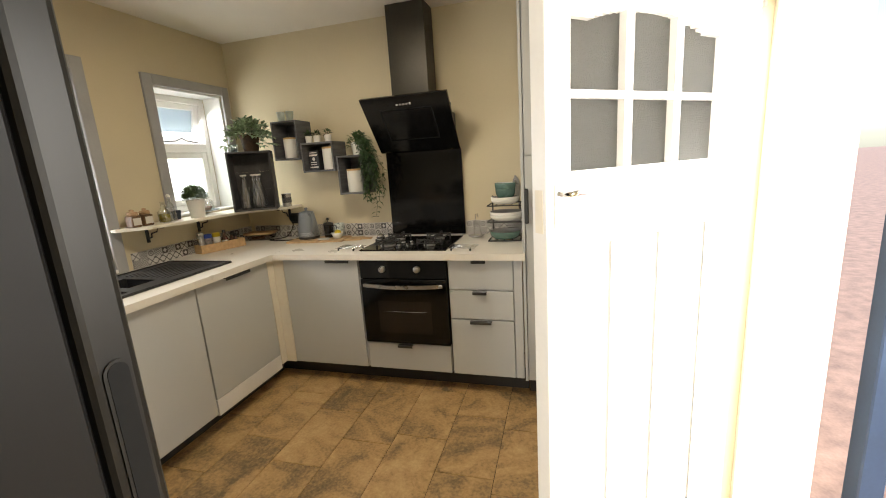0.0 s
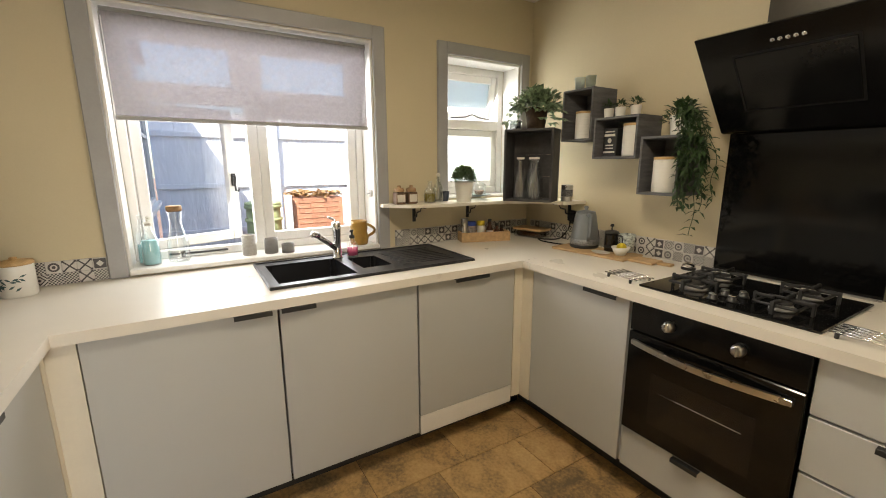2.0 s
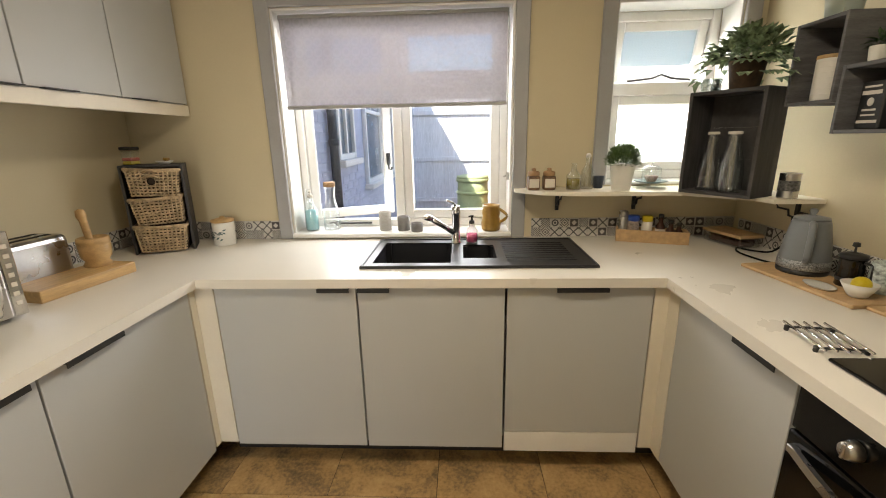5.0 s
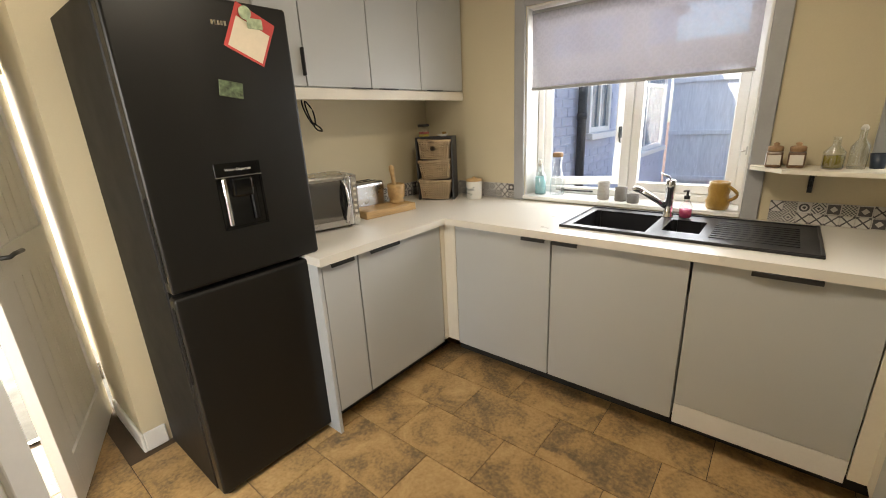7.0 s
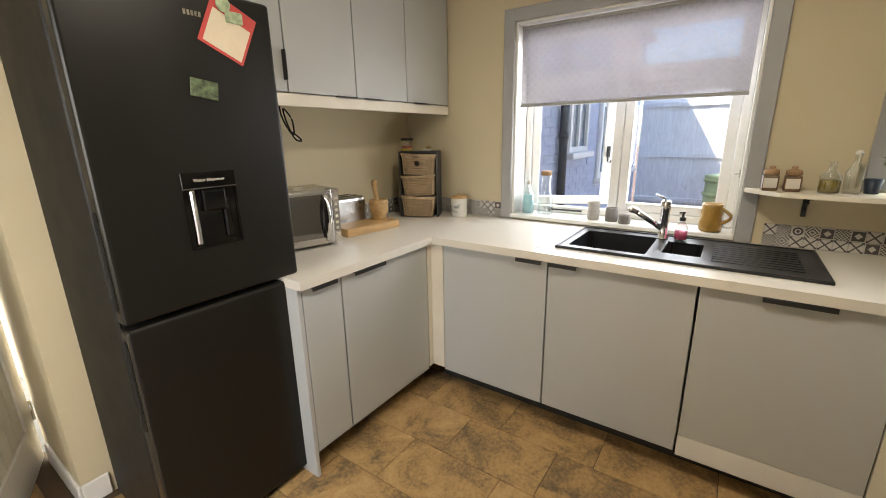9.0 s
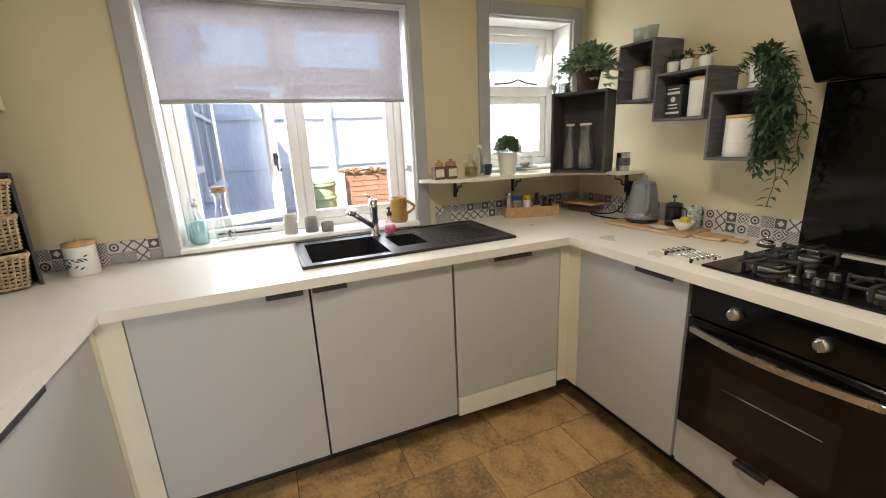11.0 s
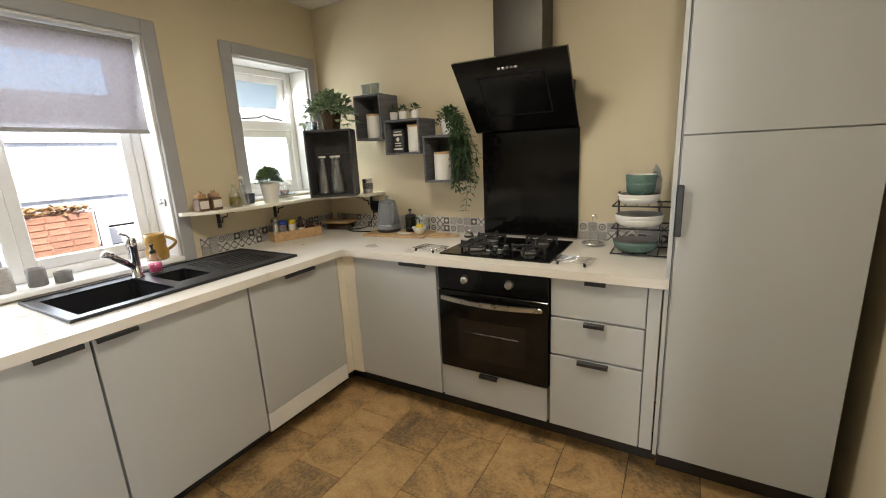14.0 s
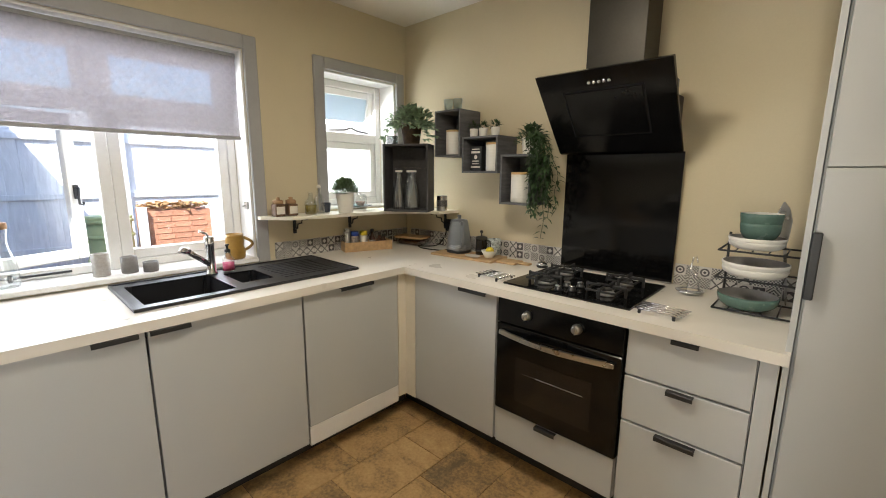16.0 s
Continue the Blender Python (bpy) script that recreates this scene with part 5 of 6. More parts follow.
for z, r, h, o, i, nm, lab, dx in (
    (0.014, 0.099, 0.05, "teal", "stoneware", "pasta_bowl", "wide teal stoneware bowl on the lowest tier", -0.01),
    (0.138, 0.104, 0.034, "ceramic", "stoneware", "dinner_plate", "cream stoneware plate with grey glazed inside", 0),
    (0.158, 0.106, 0.034, "ceramic", "stoneware", "dinner_plate", "cream stoneware plate with grey glazed inside", 0),
    (0.242, 0.088, 0.03, "ceramic", "stoneware", "side_plate", "small cream plate with grey glazed inside", -0.005),
    (0.257, 0.09, 0.03, "ceramic", "stoneware", "side_plate", "small cream plate with grey glazed inside", -0.005),
    (0.28, 0.064, 0.06, "teal", "ceramic", "cereal_bowl", "teal bowl nested in a stack", 0),
    (0.316, 0.067, 0.06, "teal", "ceramic", "cereal_bowl", "teal bowl on top of the stack", 0),
):
    p = thing(nm, lab, "bowl" if "bowl" in nm else "plate", (-0.275 + dx, 2.62, 0.914 + z), 0, "crockery on the rack")
    part("outer", lathe([(r * 0.6, 0), (r * 0.78, h * 0.06), (r * 0.95, h * 0.4), (r, h * 0.8), (r, h), (r * 0.965, h)], 32, caps=False), o, p)
    part("inside", lathe([(r * 0.965, h), (r * 0.93, h * 0.6), (r * 0.75, h * 0.3), (0.002, h * 0.25)], 32, caps=False), i, p)
sl = thing("steel_slice", "flat dark utensil leaning behind the rack", "utensil", (-0.215, 2.80, 0.914))
part("blade", turned(lathe([(0.002, 0), (0.006, 0.03), (0.007, 0.25), (0.02, 0.29), (0.03, 0.34), (0.022, 0.39), (0.003, 0.42)], 16), pose(0.04, 0.0, 0, 2, -9, 30) @ Matrix.Diagonal((0.9, 0.12, 1.0, 1))), "steel", sl)

# ---- window sill things ----
SZ = W1[2] + 0.012
for x, y, r, h, nm in ((-2.545, 0.995, 0.034, 0.105, "pale"), (-2.535, 1.10, 0.034, 0.078, "grey"), (-2.50, 1.178, 0.032, 0.048, "grey")):
    c = thing("stoneware_pot", "patterned grey stoneware candle pot on the sill", "pot", (x, y, SZ), 0, "candle pots")
    part("pot", lathe([(r * 0.95, 0), (r, 0.003), (r, h), (r * 0.85, h), (r * 0.8, h - 0.02), (0.002, h - 0.02)], 24, caps=False), mat("pot_pattern_" + nm, (0.42, 0.4, 0.36) if nm == "pale" else (0.2, 0.19, 0.175), 0.6, var=0.12, scale=90, fine=250, bump=0.25), c)
    part("mouth", lathe([(r * 0.79, h - 0.019), (0.002, h - 0.018)], 20, caps=False), "soil", c)
jg = thing("mustard_jug", "mustard yellow glazed pottery jug on the sill", "jug", (-2.52, 1.585, SZ), -25)
part("body", lathe([(0.042, 0), (0.05, 0.006), (0.054, 0.04), (0.045, 0.075), (0.05, 0.095), (0.046, 0.125), (0.047, 0.14), (0.043, 0.14), (0.04, 0.1), (0.002, 0.05)], 26, caps=False), "mustard", jg)
part("handle", tube(arc(lambda s: (0, 0.045 + 0.045 * math.sin(math.pi * s), 0.045 + 0.075 * s), 10), 0.008, 10), "mustard", jg)
so = glass_thing("soap_bottle", "clear pump bottle of pink washing-up liquid", [(0.002, 0.002), (0.028, 0), (0.03, 0.008), (0.029, 0.06), (0.014, 0.085), (0.012, 0.095)], (-2.33, 1.475, 0.927), "", "soap bottle")
part("liquid", lathe([(0.002, 0.003), (0.0275, 0.004), (0.0275, 0.042), (0.002, 0.043)], 20), "pink", so, "pink liquid")
part("pump", merge(lathe([(0.014, 0.095), (0.014, 0.11), (0.006, 0.112), (0.005, 0.13), (0.009, 0.131), (0.009, 0.138)], 16), tube([(0, 0, 0.135), (0.02, -0.014, 0.135)], 0.004)), "black", so, "black pump top")
sp1 = glass_thing("soap_dispenser", "tall clear bottle of blue-green liquid soap", [(0.002, 0.002), (0.034, 0), (0.037, 0.01), (0.036, 0.11), (0.014, 0.16), (0.013, 0.185)], (-2.555, 0.575, SZ), "", "soap bottle")
part("liquid", lathe([(0.002, 0.003), (0.034, 0.005), (0.034, 0.115), (0.002, 0.116)], 20), "cyan", sp1, "blue-green liquid")
part("pump", merge(lathe([(0.015, 0.185), (0.015, 0.2), (0.005, 0.203), (0.005, 0.225)], 14), tube([(0, 0, 0.223), (0.03, 0.01, 0.22)], 0.005)), "label", sp1)
sp2 = glass_thing("tall_bottle", "narrow clear glass bottle on the sill", [(0.002, 0.002), (0.025, 0), (0.027, 0.01), (0.026, 0.13), (0.012, 0.19), (0.011, 0.225), (0.014, 0.228)], (-2.60, 0.545, SZ), "", "bottle")
part("liquid", lathe([(0.002, 0.003), (0.024, 0.005), (0.024, 0.09), (0.002, 0.091)], 16), "cyan", sp2)
cr_ = glass_thing("glass_carafe", "clear glass carafe with a cork stopper", [(0.002, 0.003), (0.042, 0), (0.047, 0.012), (0.046, 0.09), (0.03, 0.15), (0.024, 0.19), (0.03, 0.242), (0.031, 0.248)], (-2.57, 0.685, SZ), "", "carafe")
part("cork", lathe([(0.03, 0.243), (0.033, 0.247), (0.033, 0.268), (0.03, 0.27)], 22), "cork", cr_, "cork stopper")

# ---- south worktop things ----
mw = thing("microwave", "silver microwave with mirrored black door", "microwave", (-1.21, -0.03, 0.914), 166)
part("body", box(-0.24, 0.24, 0.0, 0.255, 0.012, 0.285, 0.008, seg=2), "steel", mw)
md = part("door", box(-0.238, 0.2, -0.024, 0.0, 0.016, 0.282, 0.006, seg=2), "steel", mw)
part("door_window", box(-0.232, 0.165, -0.0255, -0.024, 0.05, 0.262, 0.0005), mat("mirror_glass", (0.22, 0.21, 0.2), 0.05, metal=0.9, var=0.02, bump=0.0), md, "mirrored dark glass")
part("handle", tube(arc(lambda s: (0.158, -0.028 - 0.038 * math.sin(math.pi * s), 0.035 + 0.225 * s), 14), 0.011, 10), "chrome", md, "bowed silver handle")
part("handle_inner", tube(arc(lambda s: (0.15, -0.026 - 0.026 * math.sin(math.pi * s), 0.05 + 0.195 * s), 12), 0.008, 8), "black", md, "black inner strip of the handle")
part("control_panel", box(0.2015, 0.239, -0.02, 0.0, 0.016, 0.282, 0.003), "chrome", mw)
for k in range(7):
    part("button", box(0.212, 0.228, -0.022, -0.02, 0.05 + 0.03 * k, 0.064 + 0.03 * k, 0.001), "label", mw)
for x in (-0.2, 0.2):
    for y in (0.04, 0.22):
        part("foot", lathe([(0.014, 0), (0.014, 0.013)], 10, (x, y, 0)), "black", mw)
gl = glass_thing("glass_tumbler", "clear glass tumbler on the microwave", TUMBLER, (-1.13, -0.14, 1.199))
to = thing("toaster", "brushed-steel two-slice toaster behind the board", "toaster", (-1.70, -0.245, 0.914), 176)
part("body", box(-0.16, 0.14, -0.075, 0.075, 0.012, 0.19, 0.025, seg=3), "steel", to)
part("base", box(-0.155, 0.135, -0.07, 0.07, 0.0, 0.018, 0.004), "black", to)
# Slots are not open: black strips carry the dark of the inside.
for y in (-0.03, 0.03):
    part("slot_strip", box(-0.12, 0.1, y - 0.012, y + 0.012, 0.1885, 0.191), "cable", to)
part("lever", box(-0.175, -0.158, -0.02, 0.02, 0.11, 0.125, 0.004), "black", to)
part("cable", tube(flow([(0.13, 0.06, 0.02), (0.18, 0.05, 0.006), (0.22, 0.0, 0.006), (0.2, -0.05, 0.006)]), 0.004), "cable", to)
cbk = thing("butcher_board", "thick oak chopping block on the worktop", "board", (-1.735, -0.08, 0.914), -8)
part("block", box(-0.185, 0.185, -0.085, 0.085, 0, 0.045, 0.004, seg=2), "oak", cbk)
mo = thing("mortar", "turned wooden mortar with its pestle standing in it", "mortar", (-1.855, -0.085, 0.959))
part("bowl", lathe([(0.045, 0), (0.05, 0.006), (0.04, 0.022), (0.052, 0.04), (0.056, 0.085), (0.053, 0.09), (0.057, 0.098), (0.055, 0.118), (0.048, 0.12), (0.04, 0.05), (0.002, 0.04)], 28, caps=False), "oak", mo)
part("pestle", turned(lathe([(0.016, 0.05), (0.019, 0.07), (0.013, 0.12), (0.013, 0.19), (0.018, 0.21), (0.015, 0.232), (0.004, 0.238)], 18), pose(0, 0, 0, 3, 4, 0)), "oak", mo)


# basket tower: three wicker drawers in a dark frame
bt = thing("basket_tower", "dark frame with three woven wicker basket drawers", "basket rack", (-2.22, -0.06, 0.914), 117)
BW, BDp, BH = 0.26, 0.16, 0.43
for x in (-BW / 2, BW / 2 - 0.012):
    part("side", box(x, x + 0.012, 0, BDp, 0, BH, 0.001), "darkwood", bt)
part("top", box(-BW / 2 + 0.012, BW / 2 - 0.012, 0.0, BDp, BH - 0.012, BH, 0.001), "darkwood", bt)
part("back", box(-BW / 2 + 0.012, BW / 2 - 0.012, BDp - 0.008, BDp, 0, BH - 0.012), "darkwood", bt)
for k, (jut, lean, slip) in enumerate(((0.022, 2.0, -0.006), (0.014, -2.5, 0.004), (0.026, 3.0, 0.0))):
    z0, hh = 0.006 + k * 0.137, 0.13
    bk = part("basket", box(-BW / 2 + 0.034, BW / 2 - 0.034, 0.0, BDp - 0.02, z0, z0 + hh - 0.03), "basketpot", bt, "woven wicker basket")
    swing = pose(slip, 0, z0, 0, lean, 0)
    wv, rows = bmesh.new(), 9
    for r_ in range(rows):
        half = BW / 2 - 0.036 + 0.014 * r_ / rows
        zz = 0.008 + r_ * (hh - 0.016) / (rows - 1)
        y0 = -jut - 0.012 * r_ / rows
        strand = [(-half + 2 * half * j / 22, y0 - 0.005 * (1 if (j + r_) % 2 else -1) + 0.012 * abs(j / 11 - 1) ** 6, zz + rng.uniform(-0.0016, 0.0016)) for j in range(23)]
        merge(wv, turned(tube(strand, 0.0052, 5), swing))
        for side in (-1, 1):
            merge(wv, turned(tube([(side * half, y0 + 0.012, zz), (side * half, y0 + 0.05, zz), (side * half, 0.1, zz)], 0.005, 5), swing))
    for j in range(12):
        u = (j - 5.5) / 5.5
        merge(wv, turned(tube([(u * (BW / 2 - 0.042), -jut, 0.004), (u * (BW / 2 - 0.028), -jut - 0.012, hh - 0.004)], 0.0042, 5), swing))
    part("weave", wv, "wicker", bk)
    half = BW / 2 - 0.02
    part("rim", turned(merge(tube([(-half, 0.06, hh), (-half, -jut, hh), (0, -jut - 0.016, hh - 0.003), (half, -jut, hh), (half, 0.06, hh)], 0.0085, 6), tube([(-half, -jut - 0.004, hh - 0.009), (half, -jut - 0.008, hh - 0.009)], 0.006, 6)), swing), "wicker", bk)
# The weave stays closed; a dark disc holds the hand hole's shade.
part("hole_disc", turned(lathe([(0.017, 0), (0.015, 0.003), (0.002, 0.003)], 16), pose(0, -0.043, 0.355, 90, 0, 0)), "soil", bt, "dark disc for the shade inside the hand hole")
part("handle_loop", tube(arc(lambda s: (-0.03 + 0.06 * s, -0.045 - 0.01 * math.sin(math.pi * s), 0.372 + 0.012 * math.sin(math.pi * s)), 8), 0.005, 6), "wicker", bt)
for dx, dy, nm, lab in ((-0.09, 0.1, "sponge_jar", "small clear jar of coloured sponges with black lid"), (0.05, 0.08, "trinket_dish", "small dish with a gold trinket on the basket tower")):
    v = bt.matrix_world @ Vector((dx, dy, BH))
    q = thing(nm, lab, "jar" if nm == "sponge_jar" else "dish", (v.x, v.y, v.z))
    if nm == "sponge_jar":
        part("jar", box(-0.032, 0.032, -0.025, 0.025, 0, 0.07, 0.004), "bottle", q)
        part("sponge", box(-0.03, 0.03, -0.023, 0.023, 0.002, 0.018, 0.003), "yellow", q)
        part("sponge", box(-0.03, 0.03, -0.023, 0.023, 0.019, 0.034, 0.003), "red", q)
        part("lid", box(-0.034, 0.034, -0.027, 0.027, 0.07, 0.085, 0.003), "black", q)
    else:
        part("dish", lathe([(0.02, 0), (0.04, 0.014), (0.037, 0.015), (0.002, 0.006)], 20), "ceramic", q)
        part("trinket", box(-0.03, 0.0, -0.012, 0.012, 0.014, 0.03, 0.005), "mustard", q)
fc = thing("flower_canister", "white canister with blue leaf print and wooden lid", "canister", (-2.38, 0.155, 0.914))
part("body", lathe([(0.052, 0), (0.055, 0.004), (0.055, 0.118), (0.053, 0.122)], 28), "ceramic", fc)
part("lid", lathe([(0.056, 0.122), (0.057, 0.126), (0.056, 0.135), (0.03, 0.14), (0.012, 0.142), (0.012, 0.15), (0.004, 0.152)], 26), "oak", fc, "turned wooden lid")
pb = bmesh.new()
for _ in range(26):
    a, z = rng.uniform(-1.4, 0.9), rng.uniform(0.03, 0.085)
    c0 = Vector((0.0556 * math.cos(a), 0.0556 * math.sin(a), z))
    tg = Vector((-math.sin(a), math.cos(a), rng.uniform(-1, 1))).normalized()
    nn = Vector((math.cos(a), math.sin(a), 0))
    sd = nn.cross(tg) * 0.004
    vs = [pb.verts.new(c0 + nn * 0.0006 + q) for q in (-tg * 0.012, sd, tg * 0.012, -sd)]
    pb.faces.new(vs)
part("leaf_print", pb, mat("blue_green_print", (0.05, 0.1, 0.1), 0.4), fc, "blue-green leaf print")
hl = thing("hanging_cable", "looped dark cable hanging below the wall units", "cable", (-1.33, -0.20, 1.61))
part("loop", tube(flow([(0, 0, 0), (-0.005, 0, -0.06), (-0.03, 0.01, -0.13), (-0.06, 0.01, -0.15), (-0.055, 0.01, -0.08), (-0.02, 0, -0.03), (-0.03, 0, -0.09), (-0.06, 0.01, -0.17), (-0.1, 0.01, -0.185), (-0.085, 0.01, -0.165), (-0.05, 0.005, -0.14)]), 0.004), "cable", hl)

# ---- the doors ----


# glazed door folded back in the side doorway; local x from hinge to free edge
HX, HY = XR + 0.012, 1.163
LX, LY = 0.03, 0.70
DW = math.hypot(LX - HX, LY - HY)
gd = thing("door_1", "white painted door with six rippled panes, standing open", "door", (HX, HY, 0.006), math.degrees(math.atan2(LY - HY, LX - HX)))
gd["kind"] = "structure"
TH = 0.02
rails = bmesh.new()
ST, SF = 0.15, 0.06
ZB, ZM, ZT = 1.41, 1.547, 1.675
for a in (box(0, ST, -TH, TH, 0, 1.985, 0.002), box(DW - SF, DW, -TH, TH, 0, 1.985, 0.002), box(ST, DW - SF, -TH, TH, 0, 0.2, 0.0), box(ST, DW - SF, -TH, TH, 1.275, ZB, 0.0), box(ST, DW - SF, -TH, TH, ZT + 0.03, 1.985, 0.0)):
    merge(rails, a)
IW = DW - ST - SF
for k in (1, 2):
    xx = ST + IW * k / 3
    box(xx - 0.011, xx + 0.011, -TH, TH, ZB, ZT + 0.03, 0.0, rails)
    box(xx - 0.024, xx + 0.024, -TH, TH, 0.2, 1.275, 0.0, rails)
box(ST, DW - SF, -TH + 0.001, TH - 0.001, ZM - 0.007, ZM + 0.007, 0.0, rails)
# one low arch runs over the three top panes
for j in range(24):
    u = (j + 0.5) / 24
    rise = 0.028 * math.sin(math.pi * min(1, max(0, (u - 0.12) / 0.76))) ** 0.7
    box(ST + IW * j / 24, ST + IW * (j + 1) / 24, -TH + 0.002, TH - 0.002, ZT + rise, ZT + 0.031, 0.0, rails)
part("door_frame", rails, "white", gd)
for k in range(3):
    x0, x1 = ST + IW * k / 3 + (0.024 if k else 0), ST + IW * (k + 1) / 3 - (0.024 if k < 2 else 0)
    part("panel", box(x0, x1, -0.007, 0.007, 0.2, 1.275), "white", gd)
    part("bead", merge(box(x0, x1, TH - 0.008, TH - 0.001, 1.262, 1.2745, 0.002), box(x0, x0 + 0.01, TH - 0.008, TH - 0.001, 0.2, 1.262, 0.002), box(x1 - 0.01, x1, TH - 0.008, TH - 0.001, 0.2, 1.262, 0.002)), "white", gd)
for k in range(3):
    x0, x1 = ST + IW * k / 3 + (0.011 if k else 0), ST + IW * (k + 1) / 3 - (0.011 if k < 2 else 0)
    for z0, z1 in ((ZB, ZM - 0.007), (ZM + 0.007, ZT + 0.03)):
        part("pane", box(x0, x1, -0.003, 0.003, z0, z1), "ripple", gd)
# the lever points back to the hinge side
for way in (1,):
    y = way * TH
    h = part("lever_handle", tube([(DW - 0.03, y, 1.372), (DW - 0.03, y + 0.03 * way, 1.372), (DW - 0.045, y + 0.034 * way, 1.373), (DW - 0.095, y + 0.033 * way, 1.369)], 0.006, 10), "chrome", gd, "chrome lever handle")
    part("plate", box(DW - 0.042, DW - 0.018, min(y, y + 0.005 * way), max(y, y + 0.005 * way), 1.305, 1.395, 0.002), "steel", h)
part("lock_plate", box(DW, DW + 0.0015, -0.01, 0.01, 1.3, 1.38), "cream", gd, "painted-over lock plate")
for z in (0.2, 1.75):
    part("hinge", lathe([(0.007, 0), (0.007, 0.09)], 10, (-0.004, TH, z)), "steel", gd)

# ledged door in the passage, hinged by the fridge wall and standing open
px, py = -0.284, -0.862
ang = math.degrees(math.atan2(-0.185 - py, -0.018 - px))
pd = thing("door_2", "white boarded door with grooved panels, standing open", "door", (px, py, 0.006), ang)
pd["kind"] = "structure"
PW = 0.72
part("door_frame", merge(box(0, 0.1, -TH, TH, 0, 1.98, 0.002), box(PW - 0.1, PW, -TH, TH, 0, 1.98, 0.002), box(0.1, PW - 0.1, -TH, TH, 0, 0.2), box(0.1, PW - 0.1, -TH, TH, 0.95, 1.08), box(0.1, PW - 0.1, -TH, TH, 1.86, 1.98)), "white", pd)
for k in range(6):
    w = (PW - 0.2) / 6
    for z0, z1 in ((0.2, 0.95), (1.08, 1.86)):
        part("plank", box(0.1 + w * k + 0.0025, 0.1 + w * (k + 1) - 0.0025, -0.009, 0.009, z0, z1), "white", pd)
part("core", box(0.1, PW - 0.1, -0.004, 0.004, 0.2, 1.86), "white", pd)
for way in (-1, 1):
    y = way * TH
    part("lever_handle", tube([(PW - 0.06, y, 1.06), (PW - 0.06, y + 0.045 * way, 1.06), (PW - 0.09, y + 0.05 * way, 1.065), (PW - 0.17, y + 0.048 * way, 1.058)], 0.008, 10), "black", pd, "dark lever handle")
for z in (0.2, 1.72):
    part("hinge", lathe([(0.008, 0), (0.008, 0.1)], 10, (-0.004, TH + 0.002, z)), "steel", pd)
struct("trim_doorframe_passage", merge(box(-0.418, -0.334, -0.985, -0.861, 0, 2.03, 0.002), box(XR - 0.03, XR - 0.001, -0.985, -0.925, 0, 2.03, 0.002), box(-0.334, XR - 0.03, -0.984, -0.862, 2.0, 2.029, 0.002)), "white", "white painted door lining")
struct("trim_doorframe_side", merge(box(XR + 0.06, XR + 0.25, 1.155, 1.1745, 0, 2.019, 0.002), box(XR + 0.03, XR + 0.25, 0.2605, 0.28, 0, 2.019, 0.002), box(XR + 0.03, XR + 0.25, 0.28, 1.155, 1.999, 2.019, 0.002)), "cream", "cream painted lining of the side doorway")

# ---- outside the side doorway ----
struct("ground", box(-60, 60, -60, 60, -0.35, -0.15), "paving", "brown decking and paving of the yard")
po = thing("porch_frame", "dark blue and white glazed porch frame", "porch", (XR + 0.34, 1.13, -0.15))
for k in range(4):
    part("post", box(0.0 + 0.13 * k, 0.06 + 0.13 * k, 0.0, 0.06, 0, 2.3, 0.004), "frame_blue" if k % 2 == 0 else "white", po)
part("rail", box(0.0, 0.46, 0.005, 0.055, 2.3, 2.36, 0.003), "white", po)

# ---- the yard beyond the windows ----
GZ = -0.15
FXX = -7.3
fe = thing("fence", "tall pale blue-grey painted close-board fence", "fence", (FXX, 0, GZ))
for k in range(40):
    y = 0.37 + k * 0.15
    part("board", box(-0.012, 0.012 - 0.004 * (k % 2), y, y + 0.1495, 0, 2.3 + 0.01 * (k % 3), 0.003), "fence", fe)
for z in (0.55, 1.22, 1.95):
    part("rail", box(0.013, 0.05, 0.37, 6.3, z, z + 0.07, 0.004), "fence", fe)
for y in (1.9, 3.7):
    part("post", box(0.051, 0.14, y, y + 0.1, 0, 2.25, 0.005), "fence", fe)
wg = thing("rear_wing", "lilac-blue painted brick rear wing of the house", "house", (0, 0, GZ))
part("wall", merge(box(FXX, XW - 0.285, 0.02, 0.33, 0, 2.9)), "painted_brick", wg)
part("roof", box(FXX - 0.2, XW - 0.4, -0.1, 0.43, 2.9, 2.98), "pipe", wg)


def wing_window(x0, x1, z0, z1):
    w = part("window", merge(box(x0, x0 + 0.05, 0.331, 0.375, z0, z1, 0.003), box(x1 - 0.05, x1, 0.331, 0.375, z0, z1, 0.003), box(x0 + 0.05, x1 - 0.05, 0.331, 0.372, z1 - 0.05, z1, 0.003), box(x0 + 0.05, x1 - 0.05, 0.331, 0.372, z0, z0 + 0.05, 0.003), box(x0 + 0.05, x1 - 0.05, 0.331, 0.37, z0 + (z1 - z0) * 0.68, z0 + (z1 - z0) * 0.68 + 0.04, 0.003), box((x0 + x1) / 2 - 0.02, (x0 + x1) / 2 + 0.02, 0.331, 0.369, z0 + 0.05, z1 - 0.05, 0.003)), "white", wg, "white framed window")
    part("pane", box(x0 + 0.04, x1 - 0.04, 0.331, 0.345, z0 + 0.04, z1 - 0.04), "deadpane", w)
    part("sill", box(x0 - 0.05, x1 + 0.05, 0.331, 0.43, z0 - 0.06, z0 - 0.001, 0.006), "white", w)


wing_window(-4.5, -3.93, 1.42, 2.3)
wing_window(-6.85, -5.0, 1.1, 2.25)
part("drainpipe", merge(tube([(-3.72, 0.385, 0), (-3.72, 0.385, 2.9)], 0.038, 12), *[lathe([(0.045, z), (0.045, z + 0.05)], 12, (-3.72, 0.385, 0)) for z in (0.5, 1.55, 2.4)]), "pipe", wg, "black drainpipe")
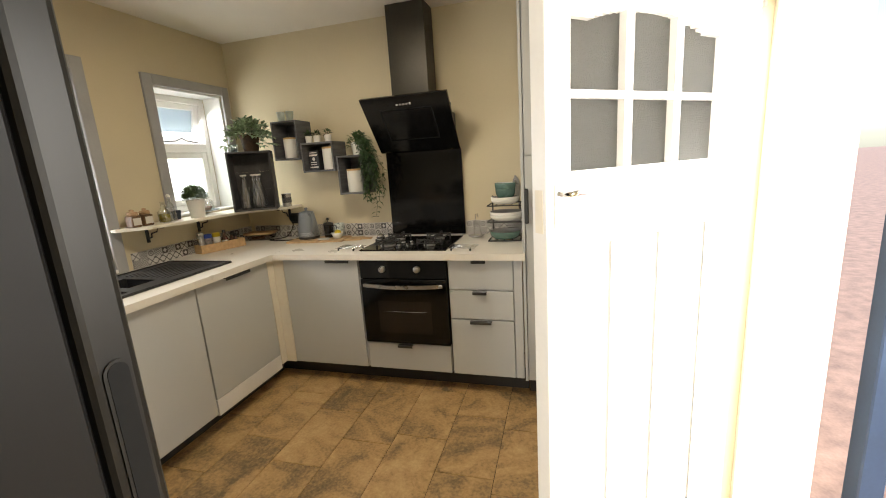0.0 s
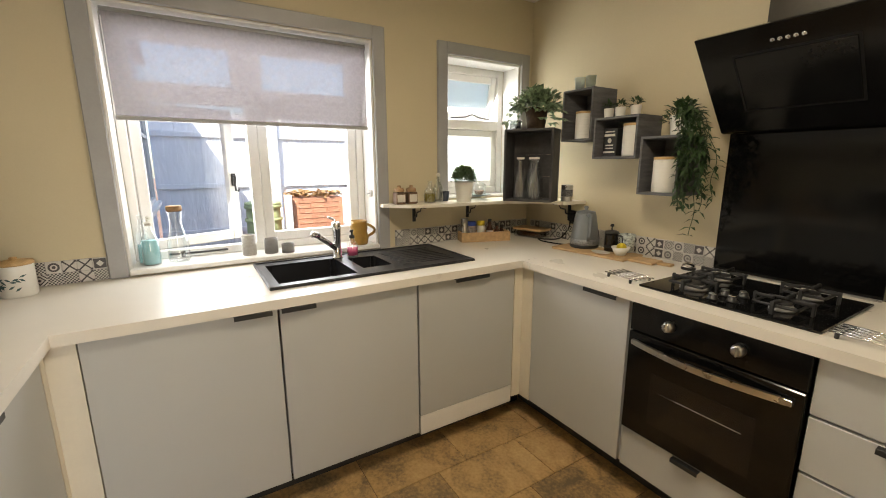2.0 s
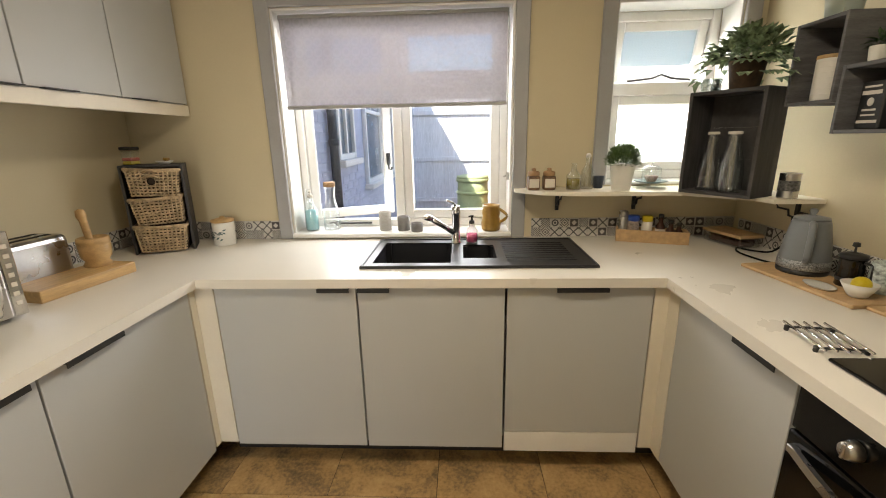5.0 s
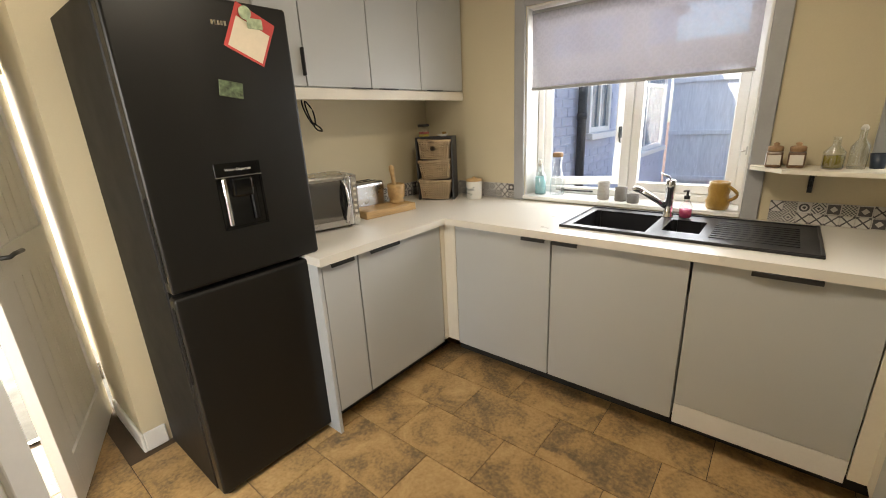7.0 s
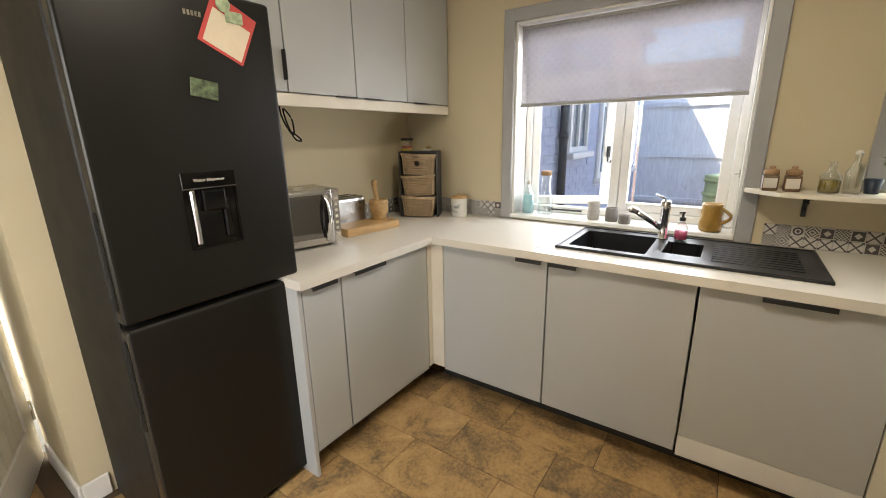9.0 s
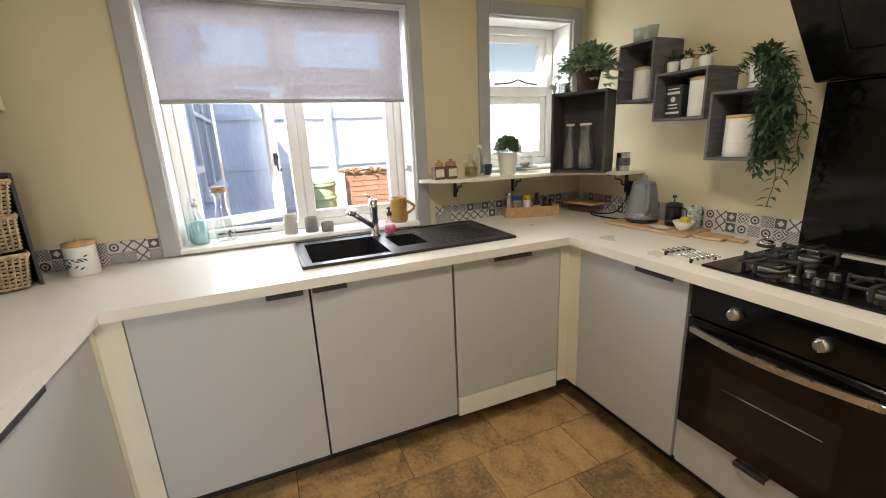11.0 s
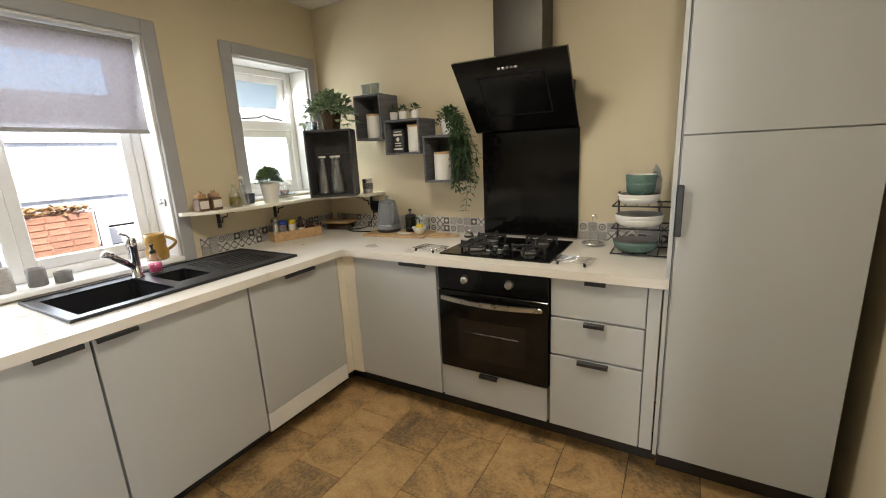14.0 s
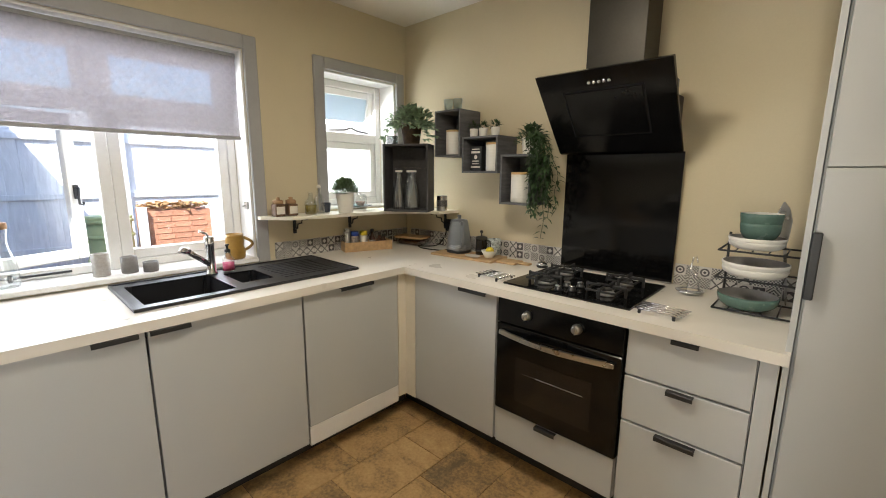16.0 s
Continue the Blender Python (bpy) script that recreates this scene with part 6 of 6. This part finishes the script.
bl2 = thing("water_butt", "pale green plastic water butt with ribs", "water butt", (-6.2, 1.58, GZ))
bl2.scale = (1, 1, 0.87)
part("barrel", lathe([(0.19, 0), (0.2, 0.02), (0.225, 0.5), (0.215, 1.0), (0.21, 1.19)], 28), "barrel", bl2)
for z in (0.3, 0.62, 0.94, 1.14):
    part("rib", lathe([(0.222, z), (0.235, z + 0.015), (0.235, z + 0.04), (0.222, z + 0.055)], 28, caps=False), "barrel", bl2)
part("lid", lathe([(0.218, 1.19), (0.225, 1.2), (0.225, 1.23), (0.18, 1.24), (0.02, 1.245)], 28), "barrel", bl2)
pn = thing("brick_planter", "red brick raised planter with dry leaves and white posts", "planter", (-6.2, 2.56, GZ))
pn.scale = (1.2, 1.25, 0.92)
part("core", box(-0.24, 0.28, -0.53, 0.0, 0, 1.22), "red_brick", pn)
part("post", box(0.30, 0.36, -0.62, -0.55, 0, 1.28, 0.005), "white", pn)
part("post", box(0.30, 0.36, 0.01, 0.07, 0, 1.3, 0.005), "white", pn)
dl = bmesh.new()
for _ in range(260):
    leaf_bm(dl, Vector((rng.uniform(-0.22, 0.28), rng.uniform(-0.52, -0.01), 1.225 + rng.uniform(0, 0.07))), Vector((rng.uniform(-1, 1), rng.uniform(-1, 1), rng.uniform(-0.1, 0.5))), 0.09, 0.05)
part("dry_leaves", dl, "dry", pn, "heap of dry leaves")
pw = thing("plant_trough", "white painted timber trough beside the fence", "trough", (-6.1, 3.25, GZ))
pw.scale = (1, 1, 1.12)
for k in range(5):
    part("board", box(0.0, 0.04, -0.5, 0.8, 0.02 + 0.2 * k, 0.2 + 0.2 * k, 0.006), "white", pw)
part("soil", box(-0.3, 0.0, -0.48, 0.78, 0, 0.98), "soil", pw)

# ---- pieces last: bricks, printed tiles and floor tiles ----
brick_me = bpy.data.meshes.new("brick")
bb_ = box(-0.107, 0.107, 0, 0.008, -0.032, 0.032, 0.003)
bb_.to_mesh(brick_me)
bb_.free()
brick_me.materials.append(M["painted_brick"])
wing_wall = [o for o in wg.children if o.name.startswith("wall")][0]
for r_ in range(17):
    for k in range(19):
        x = -2.95 - k * 0.225 - (0.112 if r_ % 2 else 0)
        z = 0.86 + r_ * 0.075
        if (-4.67 < x < -3.76 and z > 1.3) or (-7.02 < x < -4.83 and z > 0.98) or x < FXX + 0.13:
            continue
        o = new("brick", brick_me)
        o.parent = wing_wall
        o.location = (x, 0.3305, z)
short = box(-0.069, 0.069, 0, 0.008, -0.032, 0.032, 0.003)
rb_me = bpy.data.meshes.new("brick")
short.to_mesh(rb_me)
short.free()
rb_me.materials.append(M["red_brick"])
core = [o for o in pn.children if o.name.startswith("core")][0]
for r_ in range(8):
    for k in range(3):
        o = new("brick", rb_me)
        o.parent = core
        o.matrix_basis = pose(0.281, -0.415 + 0.148 * k + (0.012 if r_ % 2 else -0.008), 0.66 + 0.075 * r_, 0, 0, -90)

S = 0.0505
tile_mes = []
for k, m in enumerate(TILE_KINDS):
    me = bpy.data.meshes.new("tile")
    b = box(-S / 2 + 0.0008, S / 2 - 0.0008, 0, 0.007, -S / 2 + 0.0008, S / 2 - 0.0008, 0.0012)
    b.to_mesh(me)
    b.free()
    me.materials.append(m)
    tile_mes.append(me)


def tile_strip(name, u0, u1, place, rz):
    """Two rows of small printed tiles along a wall; place(u) gives the point on the wall."""
    n = int((u1 - u0) / S)
    a, b = place(u0), place(u0 + n * S)
    back = box(0, math.hypot(b[0] - a[0], b[1] - a[1]), 0.0, 0.003, 0.9145, 0.9145 + 2 * S)
    strip = struct(name, back, "whitegrout", "two rows of grey and white patterned tiles")
    strip.matrix_world = pose(a[0], a[1], 0, 0, 0, rz)
    for k in range(n):
        for r_ in range(2):
            o = new("tile", tile_mes[rng.randrange(5)])
            o.parent = strip
            o.location = (S * (k + 0.5), 0.0005, 0.9145 + S * (r_ + 0.5))


tile_strip("trim_tiles_west", -YH, -(W1[1] + 0.072), lambda u: (XW, -u), -90)
tile_strip("trim_tiles_west_south", -(W1[0] - 0.072), -YB, lambda u: (XW, -u), -90)
tile_strip("trim_tiles_north", -(-1.177), -(XW + 0.012), lambda u: (-u, YH), 180)
tile_strip("trim_tiles_north_east", -(-0.145), 0.60, lambda u: (-u, YH), 180)
tile_strip("trim_tiles_south", XW + 0.012, -1.0, lambda u: (u, YB), 0)

TX, TY = 0.285, 0.461
ft_me = bpy.data.meshes.new("tile")
b = box(-TX / 2 + 0.0016, TX / 2 - 0.0016, -TY / 2 + 0.0016, TY / 2 - 0.0016, -0.008, 0.0, 0.0012)
b.to_mesh(ft_me)
b.free()
ft_me.materials.append(M["floor"])
for i in range(-3, 9):
    xc = -1.376 + TX * (i + 0.5)
    if xc > XR + 0.2:
        continue
    off = (0.996, 1.22, 0.85, 1.08)[i % 4] if i != -1 else 1.149
    for j in range(-5, 5):
        yc = off + TY * (j + 0.5)
        if yc - TY / 2 < (-0.89 if xc - TX / 2 > -0.31 else -0.35) or yc - TY / 2 > 2.4 or xc > XR - 0.1:
            continue
        o = new("tile", ft_me)
        o.parent = floor_base
        o.location = (xc, yc, 0.0)
